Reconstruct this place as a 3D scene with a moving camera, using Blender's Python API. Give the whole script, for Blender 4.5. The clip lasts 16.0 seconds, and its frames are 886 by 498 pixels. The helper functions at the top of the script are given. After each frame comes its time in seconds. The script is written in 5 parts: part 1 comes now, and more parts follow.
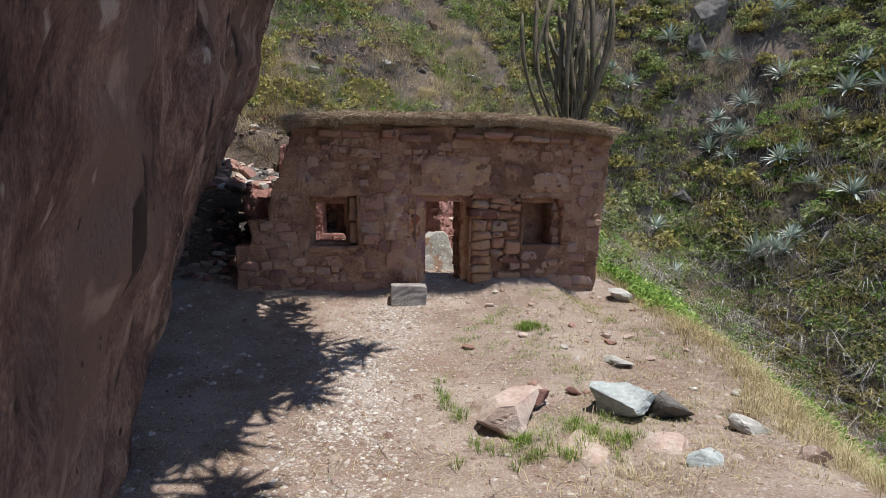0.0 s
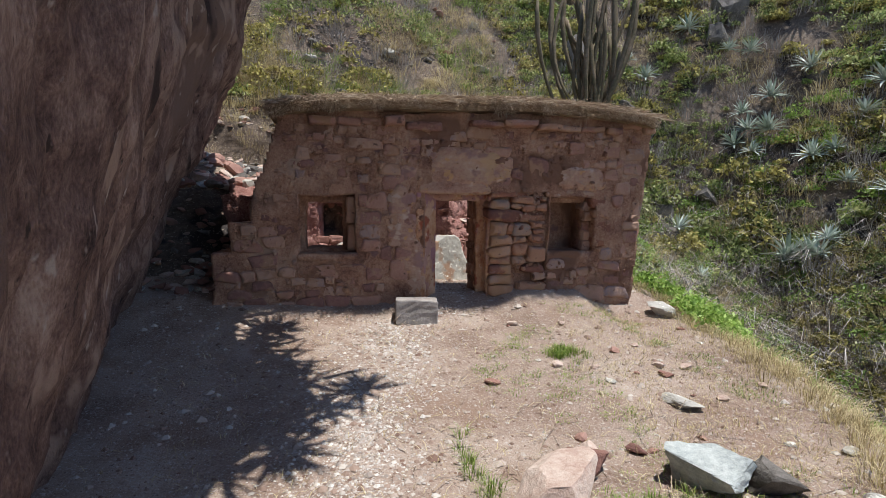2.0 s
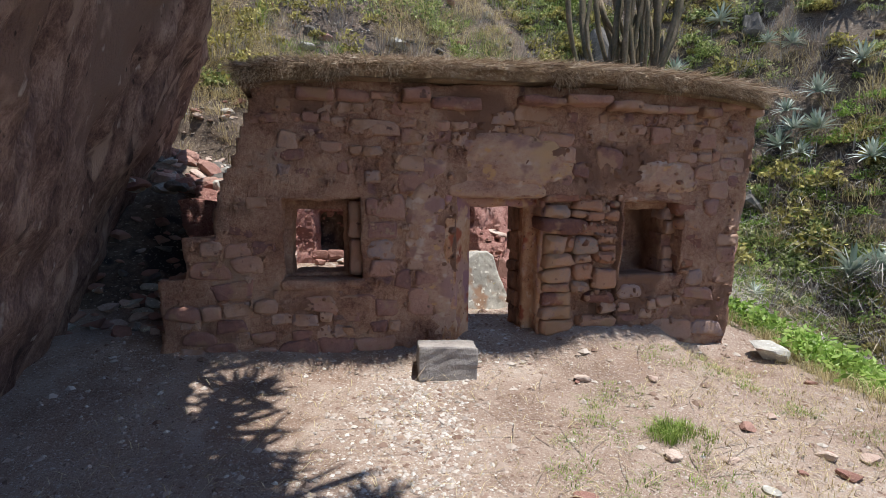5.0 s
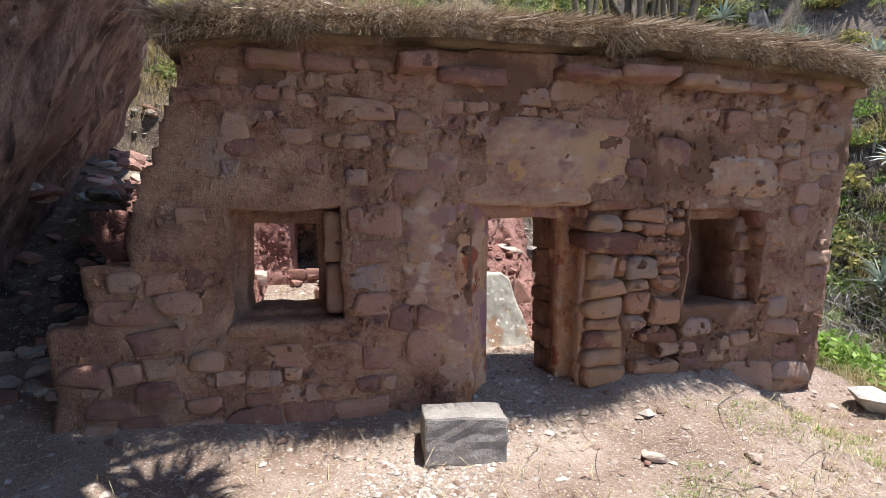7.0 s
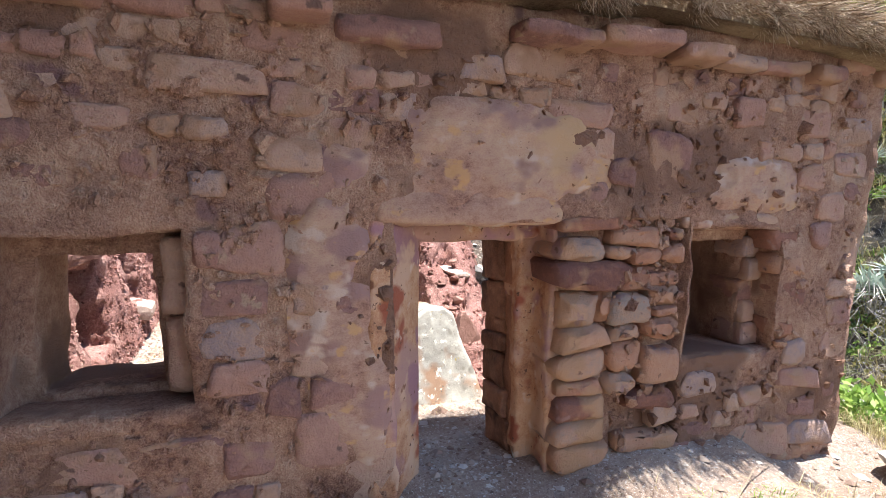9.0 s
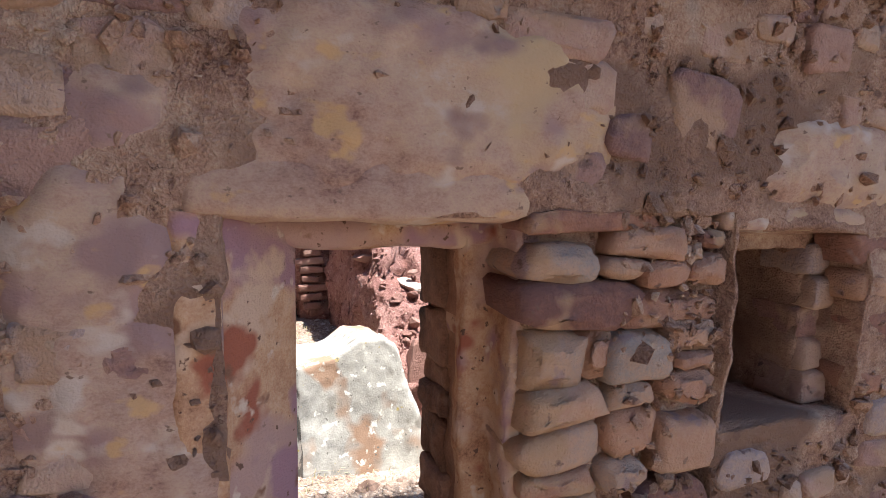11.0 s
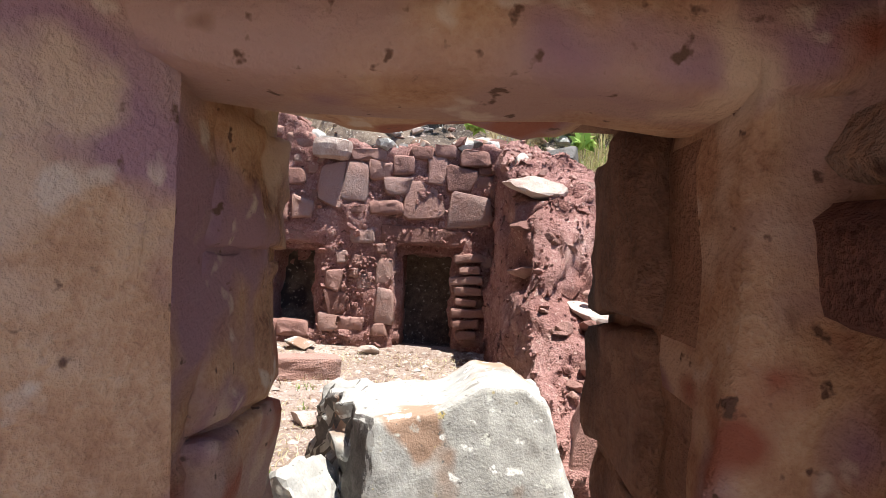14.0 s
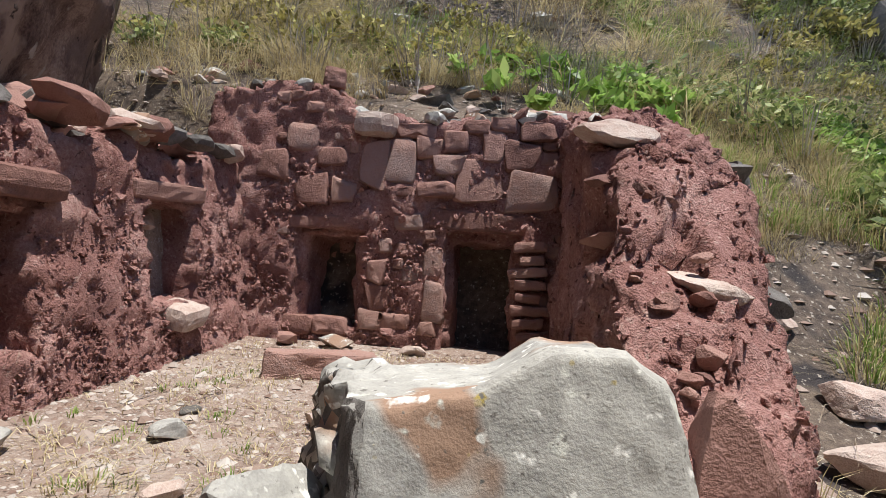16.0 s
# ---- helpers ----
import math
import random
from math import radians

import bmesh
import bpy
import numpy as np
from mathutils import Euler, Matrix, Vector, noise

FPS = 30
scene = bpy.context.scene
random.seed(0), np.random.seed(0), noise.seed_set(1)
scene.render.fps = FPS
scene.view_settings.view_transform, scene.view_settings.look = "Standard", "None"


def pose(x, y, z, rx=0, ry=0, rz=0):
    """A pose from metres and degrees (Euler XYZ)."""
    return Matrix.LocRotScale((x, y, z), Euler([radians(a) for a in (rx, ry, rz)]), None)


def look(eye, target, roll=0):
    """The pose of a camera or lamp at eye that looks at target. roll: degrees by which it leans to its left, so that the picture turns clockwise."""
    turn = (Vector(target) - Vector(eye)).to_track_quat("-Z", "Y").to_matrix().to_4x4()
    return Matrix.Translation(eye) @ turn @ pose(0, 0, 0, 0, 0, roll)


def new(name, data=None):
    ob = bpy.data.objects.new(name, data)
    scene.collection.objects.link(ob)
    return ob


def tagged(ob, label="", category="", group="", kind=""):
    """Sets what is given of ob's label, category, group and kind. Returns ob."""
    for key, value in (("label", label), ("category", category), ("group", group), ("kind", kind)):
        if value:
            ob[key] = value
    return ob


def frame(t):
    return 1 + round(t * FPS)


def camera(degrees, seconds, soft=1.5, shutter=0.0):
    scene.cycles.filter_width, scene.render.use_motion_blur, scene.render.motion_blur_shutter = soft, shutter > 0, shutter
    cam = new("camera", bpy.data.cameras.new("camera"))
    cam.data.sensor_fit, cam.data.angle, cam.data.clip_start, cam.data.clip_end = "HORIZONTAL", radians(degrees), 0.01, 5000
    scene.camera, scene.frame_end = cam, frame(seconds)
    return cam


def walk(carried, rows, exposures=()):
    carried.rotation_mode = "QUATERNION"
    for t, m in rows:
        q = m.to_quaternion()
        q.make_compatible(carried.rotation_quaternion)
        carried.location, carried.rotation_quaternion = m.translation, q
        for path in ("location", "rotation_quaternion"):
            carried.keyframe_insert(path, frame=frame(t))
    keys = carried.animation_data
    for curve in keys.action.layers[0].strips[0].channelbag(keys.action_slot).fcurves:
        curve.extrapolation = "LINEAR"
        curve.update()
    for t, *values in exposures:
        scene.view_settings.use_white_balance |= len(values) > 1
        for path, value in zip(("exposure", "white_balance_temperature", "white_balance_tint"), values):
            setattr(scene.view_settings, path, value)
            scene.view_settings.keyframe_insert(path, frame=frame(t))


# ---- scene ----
cam = camera(78.9, 16.0, soft=0.8)
METRES, EYE, TILT, LEAN, TURN = 11.0, 1.5, -5.0, 0.0, -12.0
ROWS = [
    (0.0, 0.0, 0.0, 0.0, -0.0, 0.0, 0.0),
    (0.5, -0.0047, 0.0347, 0.003, 0.07, -0.1, 0.09),
    (1.0, -0.0057, 0.0711, 0.0101, 0.14, -0.21, 0.19),
    (1.5, -0.0134, 0.1016, 0.0135, 0.16, -0.15, -0.04),
    (2.0, -0.0165, 0.1323, 0.0118, 0.2, -0.08, -0.01),
    (2.5, -0.0213, 0.1637, 0.0106, 0.23, 0.01, -0.06),
    (3.0, -0.0338, 0.1936, 0.0084, 0.22, 0.29, -0.26),
    (3.5, -0.0392, 0.228, 0.0088, 0.24, 0.29, -0.11),
    (4.0, -0.0411, 0.2654, 0.016, 0.36, 0.26, 0.05),
    (6.5, -0.0786, 0.4486, 0.0384, -0.61, 1.88, 0.5),
    (7.0, -0.0754, 0.4866, 0.0431, -1.19, 1.8, 0.76),
    (7.5, -0.07, 0.5201, 0.0509, -1.44, 1.75, 0.9),
    (8.0, -0.0718, 0.5555, 0.0547, -2.45, 1.74, 0.94),
    (8.5, -0.0689, 0.5836, 0.0597, -4.48, 1.72, 1.03),
    (9.0, -0.0505, 0.615, 0.0637, -6.43, 2.54, 1.42),
    (9.5, -0.037, 0.6399, 0.0651, -7.04, 2.65, 1.43),
    (12.0, 0.0217, 0.7926, 0.0725, -3.61, 4.69, -0.57),
    (12.5, 0.0278, 0.8189, 0.0711, 0.69, 6.83, -1.8),
    (13.0, 0.0297, 0.8381, 0.0676, 6.58, 7.17, -2.71),
    (13.5, 0.0205, 0.8549, 0.0646, 10.5, 6.89, -3.48),
    (14.0, 0.0144, 0.8722, 0.0572, 12.99, 7.05, -4.26),
    (14.5, 0.0143, 0.8928, 0.0446, 14.17, 7.38, -4.49),
    (15.0, 0.0102, 0.9148, 0.0384, 15.12, 8.6, -4.77),
    (15.5, 0.0043, 0.9344, 0.0348, 17.4, 8.93, -5.1),
    (16.0, 0.002, 0.953, 0.0353, 19.54, 8.87, -5.36),
]
walk(cam, [(t, pose(0, 0, EYE, TILT, LEAN, TURN) @ pose(METRES * x, METRES * y, METRES * z, 90 + pitch, roll, yaw)) for t, x, y, z, yaw, pitch, roll in ROWS],
     exposures=((0.0, 0.28), (3.5, 0.48), (7.0, 0.92), (9.0, 1.64), (10.0, 1.64), (12.0, 1.37), (12.7, 1.36), (13.5, 1.36), (14.0, 1.2), (14.5, 0.95), (15.0, 0.82), (16.0, 0.5)))

# ---- world and sun: a high sun, slightly from the east ----
world = bpy.data.worlds.new("world")
scene.world = world
world.use_nodes = True
wn = world.node_tree
sky = wn.nodes.new("ShaderNodeTexSky")
sky.sky_type, sky.sun_disc = "NISHITA", False
SUN_TO = Vector((0.20, -0.13, 1.0)).normalized()
sky.sun_elevation = math.asin(SUN_TO.z)
sky.sun_rotation = math.atan2(SUN_TO.x, SUN_TO.y)
sky.altitude, sky.dust_density = 3000, 0.6
wn.links.new(sky.outputs[0], wn.nodes["Background"].inputs[0])
wn.nodes["Background"].inputs[1].default_value = 0.15
sun_data = bpy.data.lights.new("sun", "SUN")
sun_data.energy, sun_data.angle, sun_data.color = 4.8, radians(0.5), (1.0, 0.96, 0.9)
sun = new("sun", sun_data)
sun.matrix_world = look(SUN_TO * 30, (0, 0, 0))


# ---- numeric noise ----
def hash3(ix, iy, iz, s):
    h = (ix * 374761393 + iy * 668265263 + iz * 2147483647 + s * 1274126177) & 0xFFFFFFFF
    h = ((h ^ (h >> 13)) * 1274126177) & 0xFFFFFFFF
    return ((h ^ (h >> 16)) & 0xFFFF) / 65535.0


def vnoise(p, scale, s=0):
    """Smooth value noise in -1..1 at the points p (N x 3)."""
    q = np.asarray(p, float) * scale
    i = np.floor(q).astype(np.int64)
    f = q - i
    f = f * f * (3 - 2 * f)
    out = 0
    for a in (0, 1):
        for b in (0, 1):
            for c in (0, 1):
                w = (f[:, 0] if a else 1 - f[:, 0]) * (f[:, 1] if b else 1 - f[:, 1]) * (f[:, 2] if c else 1 - f[:, 2])
                out = out + w * hash3(i[:, 0] + a, i[:, 1] + b, i[:, 2] + c, s)
    return out * 2 - 1


def fbm(p, scale, octaves=3, s=0):
    out, amp = 0, 1.0
    for k in range(octaves):
        out = out + amp * vnoise(p, scale * 2 ** k, s + 17 * k)
        amp *= 0.5
    return out


def xyz(x, y, z=0):
    x, y, z = np.broadcast_arrays(np.asarray(x, float), np.asarray(y, float), np.asarray(z, float))
    return np.stack([x.ravel(), y.ravel(), z.ravel()], 1)


# ---- materials ----
def mat(name, cols, big=1.5, fine=18.0, bump=0.4, rough=0.9, rand="", rnd=0.5, spots=None, grain=60.0, stretch=(1, 1, 1), spec=0.3, dist=0.03, cracks=None):
    """A mottled surface: a colour ramp driven by noise at two scales (and by each piece's random), with relief."""
    m = bpy.data.materials.new(name)
    m.use_nodes = True
    n, l = m.node_tree.nodes, m.node_tree.links
    bsdf = n["Principled BSDF"]
    bsdf.inputs["Roughness"].default_value = rough
    bsdf.inputs["Specular IOR Level"].default_value = spec
    geo = n.new("ShaderNodeNewGeometry")
    mp = n.new("ShaderNodeMapping")
    mp.inputs["Scale"].default_value = stretch
    l.new(geo.outputs["Position"], mp.inputs["Vector"])

    def tex(scale, detail):
        t = n.new("ShaderNodeTexNoise")
        t.inputs["Scale"].default_value, t.inputs["Detail"].default_value = scale, detail
        t.inputs["Roughness"].default_value = 0.62
        l.new(mp.outputs[0], t.inputs["Vector"])
        return t.outputs["Fac"]

    def maths(op, a, b):
        t = n.new("ShaderNodeMath")
        t.operation = op
        for k, v in enumerate((a, b)):
            if isinstance(v, (int, float)):
                t.inputs[k].default_value = v
            else:
                l.new(v, t.inputs[k])
        return t.outputs[0]

    nb, nf = tex(big, 5), tex(fine, 4)
    ng = tex(grain * 1.6, 3)
    fac = maths("ADD", maths("ADD", maths("MULTIPLY", nb, 0.50), maths("MULTIPLY", nf, 0.30)), maths("MULTIPLY", ng, 0.20))
    fac = maths("ADD", maths("MULTIPLY", maths("SUBTRACT", fac, 0.5), 2.7), 0.5)
    if rand:
        if rand == "object":
            src = n.new("ShaderNodeObjectInfo").outputs["Random"]
        else:
            src = geo.outputs["Random Per Island"]
        fac = maths("ADD", maths("MULTIPLY", fac, 1 - rnd), maths("MULTIPLY", src, rnd))
    ramp = n.new("ShaderNodeValToRGB")
    el = ramp.color_ramp.elements
    while len(el) < len(cols):
        el.new(0.5)
    for k, c in enumerate(cols):
        el[k].position = 0.12 + 0.76 * k / max(1, len(cols) - 1)
        el[k].color = (*c, 1)
    l.new(fac, ramp.inputs[0])
    col = ramp.outputs[0]
    if spots:
        for sc, lo, c in spots:
            v = n.new("ShaderNodeTexNoise")
            v.inputs["Scale"].default_value, v.inputs["Detail"].default_value = sc, 3
            l.new(mp.outputs[0], v.inputs["Vector"])
            r2 = n.new("ShaderNodeValToRGB")
            r2.color_ramp.elements[0].position, r2.color_ramp.elements[1].position = lo, lo + 0.06
            l.new(v.outputs["Fac"], r2.inputs[0])
            mx = n.new("ShaderNodeMix")
            mx.data_type = "RGBA"
            l.new(r2.outputs[0], mx.inputs["Factor"])
            l.new(col, mx.inputs["A"])
            mx.inputs["B"].default_value = (*c, 1)
            col = mx.outputs["Result"]
    split = None
    if cracks:
        sc, wide, dark = cracks
        v = n.new("ShaderNodeTexNoise")
        v.inputs["Scale"].default_value, v.inputs["Detail"].default_value = sc, 5
        l.new(mp.outputs[0], v.inputs["Vector"])
        near = maths("ABSOLUTE", maths("SUBTRACT", v.outputs["Fac"], 0.5), 0.0)
        split = maths("MINIMUM", maths("MULTIPLY", near, 1 / wide), 1.0)
        gate = maths("MINIMUM", maths("ADD", split, maths("MAXIMUM", maths("MULTIPLY", maths("SUBTRACT", nb, 0.47), 9.0), 0.0)), 1.0)
        mx = n.new("ShaderNodeMix")
        mx.data_type = "RGBA"
        l.new(gate, mx.inputs["Factor"])
        mx.inputs["A"].default_value = (*dark, 1)
        l.new(col, mx.inputs["B"])
        col = mx.outputs["Result"]
        split = gate
    l.new(col, bsdf.inputs["Base Color"])
    if bump:
        b = n.new("ShaderNodeBump")
        b.inputs["Strength"].default_value, b.inputs["Distance"].default_value = bump, dist
        height = maths("ADD", maths("MULTIPLY", nf, 0.6), maths("MULTIPLY", ng, 0.4))
        if split is not None:
            height = maths("ADD", height, maths("MULTIPLY", split, 0.35))
        l.new(height, b.inputs["Height"])
        l.new(b.outputs[0], bsdf.inputs["Normal"])
    return m


def leafmat(name, cols, rough=0.55, trans=0.35):
    """Leaves: each blade has its own tone; thin ones let some light through."""
    m = bpy.data.materials.new(name)
    m.use_nodes = True
    n, l = m.node_tree.nodes, m.node_tree.links
    bsdf = n["Principled BSDF"]
    bsdf.inputs["Roughness"].default_value = rough
    bsdf.inputs["Specular IOR Level"].default_value = 0.3
    geo = n.new("ShaderNodeNewGeometry")
    tx = n.new("ShaderNodeTexNoise")
    tx.inputs["Scale"].default_value = 0.5
    l.new(geo.outputs["Position"], tx.inputs["Vector"])
    ad = n.new("ShaderNodeMix")
    ad.inputs["Factor"].default_value = 0.55
    l.new(tx.outputs["Fac"], ad.inputs["A"])
    l.new(geo.outputs["Random Per Island"], ad.inputs["B"])
    ramp = n.new("ShaderNodeValToRGB")
    el = ramp.color_ramp.elements
    while len(el) < len(cols):
        el.new(0.5)
    for k, c in enumerate(cols):
        el[k].position = 0.15 + 0.7 * k / max(1, len(cols) - 1)
        el[k].color = (*c, 1)
    l.new(ad.outputs["Result"], ramp.inputs[0])
    l.new(ramp.outputs[0], bsdf.inputs["Base Color"])
    if trans:
        tr = n.new("ShaderNodeBsdfTranslucent")
        l.new(ramp.outputs[0], tr.inputs["Color"])
        mx = n.new("ShaderNodeMixShader")
        mx.inputs[0].default_value = trans
        l.new(bsdf.outputs[0], mx.inputs[1])
        l.new(tr.outputs[0], mx.inputs[2])
        l.new(mx.outputs[0], n["Material Output"].inputs["Surface"])
    return m


MUD = mat("adobe_mud", [(0.16, 0.078, 0.056), (0.31, 0.17, 0.12), (0.42, 0.26, 0.185), (0.53, 0.37, 0.27)], 2.2, 24, 1.0, 0.95, dist=0.04, cracks=(7.0, 0.005, (0.17, 0.088, 0.064)),
          spots=[(2.2, 0.62, (0.38, 0.27, 0.215)), (3.3, 0.64, (0.22, 0.125, 0.118)), (1.1, 0.56, (0.215, 0.12, 0.085)), (9, 0.69, (0.18, 0.1, 0.075))])
STONE = mat("wall_stone", [(0.16, 0.085, 0.08), (0.28, 0.15, 0.125), (0.37, 0.215, 0.17), (0.42, 0.275, 0.205), (0.27, 0.20, 0.20)], 4.0, 22, 1.0, 0.85, rand="object", rnd=0.66,
            spots=[(3.1, 0.54, (0.345, 0.21, 0.145)), (7.0, 0.66, (0.35, 0.245, 0.18)), (10.0, 0.66, (0.15, 0.09, 0.075))])
PLASTER = mat("pale_plaster", [(0.18, 0.095, 0.072), (0.30, 0.172, 0.13), (0.36, 0.228, 0.172), (0.40, 0.265, 0.188), (0.41, 0.30, 0.24)], 2.2, 17, 0.8, 0.9, dist=0.014, stretch=(0.85, 1, 1.2),
              spots=[(1.7, 0.56, (0.40, 0.265, 0.16)), (2.3, 0.56, (0.27, 0.16, 0.145)), (4.4, 0.60, (0.43, 0.325, 0.27)), (2.7, 0.64, (0.25, 0.15, 0.13)), (6.8, 0.62, (0.43, 0.255, 0.13)), (30, 0.68, (0.18, 0.11, 0.08))])
DOORCLAY = mat("door_clay", [(0.16, 0.068, 0.038), (0.33, 0.165, 0.095), (0.42, 0.235, 0.14), (0.48, 0.30, 0.19), (0.38, 0.235, 0.18)], 2.6, 15, 0.8, 0.93, dist=0.018,
               spots=[(1.6, 0.53, (0.36, 0.215, 0.18)), (2.4, 0.55, (0.28, 0.15, 0.17)), (3.6, 0.57, (0.47, 0.31, 0.22)), (3.1, 0.59, (0.27, 0.085, 0.05)), (6.0, 0.66, (0.19, 0.09, 0.055)), (9.0, 0.63, (0.5, 0.37, 0.29)), (28, 0.66, (0.12, 0.06, 0.04))])
JAMBSTONE = mat("jamb_stone", [(0.15, 0.07, 0.06), (0.28, 0.13, 0.09), (0.37, 0.195, 0.13), (0.42, 0.25, 0.17), (0.26, 0.21, 0.19)], 3.6, 22, 1.0, 0.85, rand="object", rnd=0.66,
                spots=[(2.8, 0.57, (0.37, 0.22, 0.135)), (6.0, 0.65, (0.27, 0.17, 0.16)), (12.0, 0.67, (0.15, 0.085, 0.065))])
# brown jamb stone, darkened so that its colour carries the passage's shade
SHADEDPASSAGE = mat("shaded_passage_stone", [(0.075, 0.034, 0.024), (0.18, 0.088, 0.056), (0.30, 0.155, 0.098), (0.39, 0.22, 0.145)], 3.0, 18, 1.0, 0.9, rand="object", rnd=0.4, spots=[(2.4, 0.6, (0.06, 0.035, 0.03)), (5.0, 0.66, (0.27, 0.17, 0.13))])
REDMUD = mat("red_mud", [(0.15, 0.066, 0.058), (0.285, 0.138, 0.118), (0.40, 0.218, 0.19), (0.545, 0.352, 0.31)], 2.2, 34, 1.0, 0.95, dist=0.05, spots=[(24, 0.62, (0.47, 0.31, 0.265)), (19, 0.64, (0.13, 0.06, 0.05)), (1.8, 0.60, (0.25, 0.125, 0.11))])
REDSTONE = mat("red_stone", [(0.16, 0.08, 0.068), (0.25, 0.13, 0.105), (0.32, 0.18, 0.15), (0.37, 0.22, 0.18), (0.33, 0.235, 0.21)], 3.0, 22, 1.0, 0.85, rand="object", rnd=0.6)
CLIFF = mat("cliff_rock", [(0.038, 0.023, 0.021), (0.12, 0.071, 0.06), (0.215, 0.135, 0.112), (0.36, 0.245, 0.20), (0.48, 0.36, 0.30)], 2.0, 9.0, 1.0, 0.85, stretch=(1, 1, 0.42), grain=40, dist=0.09,
            spots=[(0.9, 0.57, (0.22, 0.145, 0.118)), (2.6, 0.59, (0.40, 0.285, 0.23)), (1.7, 0.62, (0.055, 0.036, 0.033)), (14.0, 0.67, (0.055, 0.036, 0.03)), (7.0, 0.66, (0.47, 0.39, 0.345))])
EARTH = mat("trodden_earth", [(0.14, 0.09, 0.07), (0.255, 0.185, 0.148), (0.35, 0.275, 0.228), (0.46, 0.40, 0.35)], 1.1, 30, 1.0, 0.95,
            spots=[(0.8, 0.58, (0.25, 0.175, 0.135)), (46, 0.60, (0.46, 0.42, 0.385)), (30, 0.63, (0.15, 0.105, 0.085)), (17, 0.67, (0.24, 0.165, 0.125)), (80, 0.64, (0.50, 0.46, 0.42))])
HILLSOIL = mat("hill_soil", [(0.03, 0.023, 0.021), (0.085, 0.064, 0.052), (0.17, 0.13, 0.10), (0.30, 0.24, 0.185)], 0.6, 14, 1.0, 0.95, spots=[(1.2, 0.58, (0.04, 0.034, 0.034)), (26, 0.62, (0.36, 0.32, 0.27))])
GREYROCK = mat("grey_rock", [(0.20, 0.195, 0.18), (0.33, 0.32, 0.295), (0.42, 0.41, 0.375), (0.52, 0.51, 0.47)], 2.2, 14, 0.55, 0.85, dist=0.012,
               spots=[(2.1, 0.56, (0.33, 0.215, 0.15)), (11, 0.63, (0.58, 0.58, 0.52)), (17, 0.69, (0.42, 0.33, 0.1)), (6, 0.7, (0.14, 0.135, 0.12)), (16, 0.635, (0.78, 0.77, 0.72)), (3.4, 0.62, (0.24, 0.225, 0.2)), (34, 0.66, (0.17, 0.16, 0.145))])
BLUEROCK = mat("blue_grey_rock", [(0.15, 0.17, 0.17), (0.27, 0.30, 0.30), (0.38, 0.415, 0.41), (0.5, 0.53, 0.52)], 3.5, 20, 0.5, 0.8)
PINKROCK = mat("pink_rock", [(0.33, 0.22, 0.185), (0.44, 0.33, 0.28), (0.52, 0.425, 0.37), (0.58, 0.5, 0.45)], 3.0, 18, 0.8, 0.9)
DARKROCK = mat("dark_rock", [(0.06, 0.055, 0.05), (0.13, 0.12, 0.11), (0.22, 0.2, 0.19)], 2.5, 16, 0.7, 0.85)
PALEGRAVEL = mat("pale_gravel", [(0.25, 0.21, 0.185), (0.38, 0.34, 0.31), (0.48, 0.45, 0.42), (0.58, 0.56, 0.53)], 4, 40, 0.2, 0.9, rand="island", rnd=0.8)
PEBBLE = mat("pebbles", [(0.18, 0.115, 0.09), (0.29, 0.215, 0.175), (0.37, 0.31, 0.27), (0.48, 0.44, 0.4)], 4, 40, 0.2, 0.9, rand="island", rnd=0.8)
STRAW = leafmat("straw", [(0.13, 0.085, 0.055), (0.33, 0.245, 0.175), (0.52, 0.43, 0.33), (0.68, 0.61, 0.52)], 0.8, 0.1)
STRAWBODY = mat("thatch_body", [(0.14, 0.09, 0.055), (0.28, 0.2, 0.13), (0.40, 0.31, 0.21)], 3, 50, 1.0, 0.95)
DRYGRASS = leafmat("dry_grass", [(0.12, 0.09, 0.045), (0.40, 0.32, 0.165), (0.63, 0.54, 0.32), (0.72, 0.65, 0.44)], 0.7, 0.35)
GREENGRASS = leafmat("green_grass", [(0.06, 0.10, 0.02), (0.16, 0.25, 0.05), (0.30, 0.42, 0.10), (0.46, 0.47, 0.19)], 0.6, 0.4)
SHRUB = leafmat("shrub_leaves", [(0.035, 0.048, 0.018), (0.15, 0.20, 0.065), (0.36, 0.42, 0.15), (0.60, 0.60, 0.32)], 0.6, 0.3)
OLIVE = leafmat("olive_brush", [(0.04, 0.036, 0.018), (0.2, 0.18, 0.06), (0.44, 0.40, 0.13), (0.64, 0.57, 0.24)], 0.7, 0.3)
BRIGHTLEAF = leafmat("bright_leaves", [(0.07, 0.13, 0.025), (0.27, 0.43, 0.09), (0.52, 0.66, 0.23)], 0.45, 0.45)
GREYTWIG = leafmat("grey_twigs", [(0.16, 0.145, 0.135), (0.34, 0.315, 0.30), (0.52, 0.49, 0.47)], 0.9, 0.0)
AGAVE = leafmat("agave_leaf", [(0.16, 0.22, 0.17), (0.36, 0.43, 0.37), (0.62, 0.67, 0.62)], 0.35, 0.1)
CACTUS = mat("cactus_skin", [(0.06, 0.06, 0.035), (0.12, 0.105, 0.065), (0.19, 0.15, 0.10), (0.27, 0.22, 0.165)], 2.0, 15, 0.5, 0.8)
BLOCKROCK = mat("block_stone", [(0.20, 0.18, 0.17), (0.29, 0.265, 0.25), (0.38, 0.355, 0.335)], 4, 30, 0.6, 0.85)
WOODGREY = mat("dead_wood", [(0.16, 0.12, 0.09), (0.3, 0.24, 0.18), (0.42, 0.36, 0.29)], 5, 40, 0.4, 0.9)


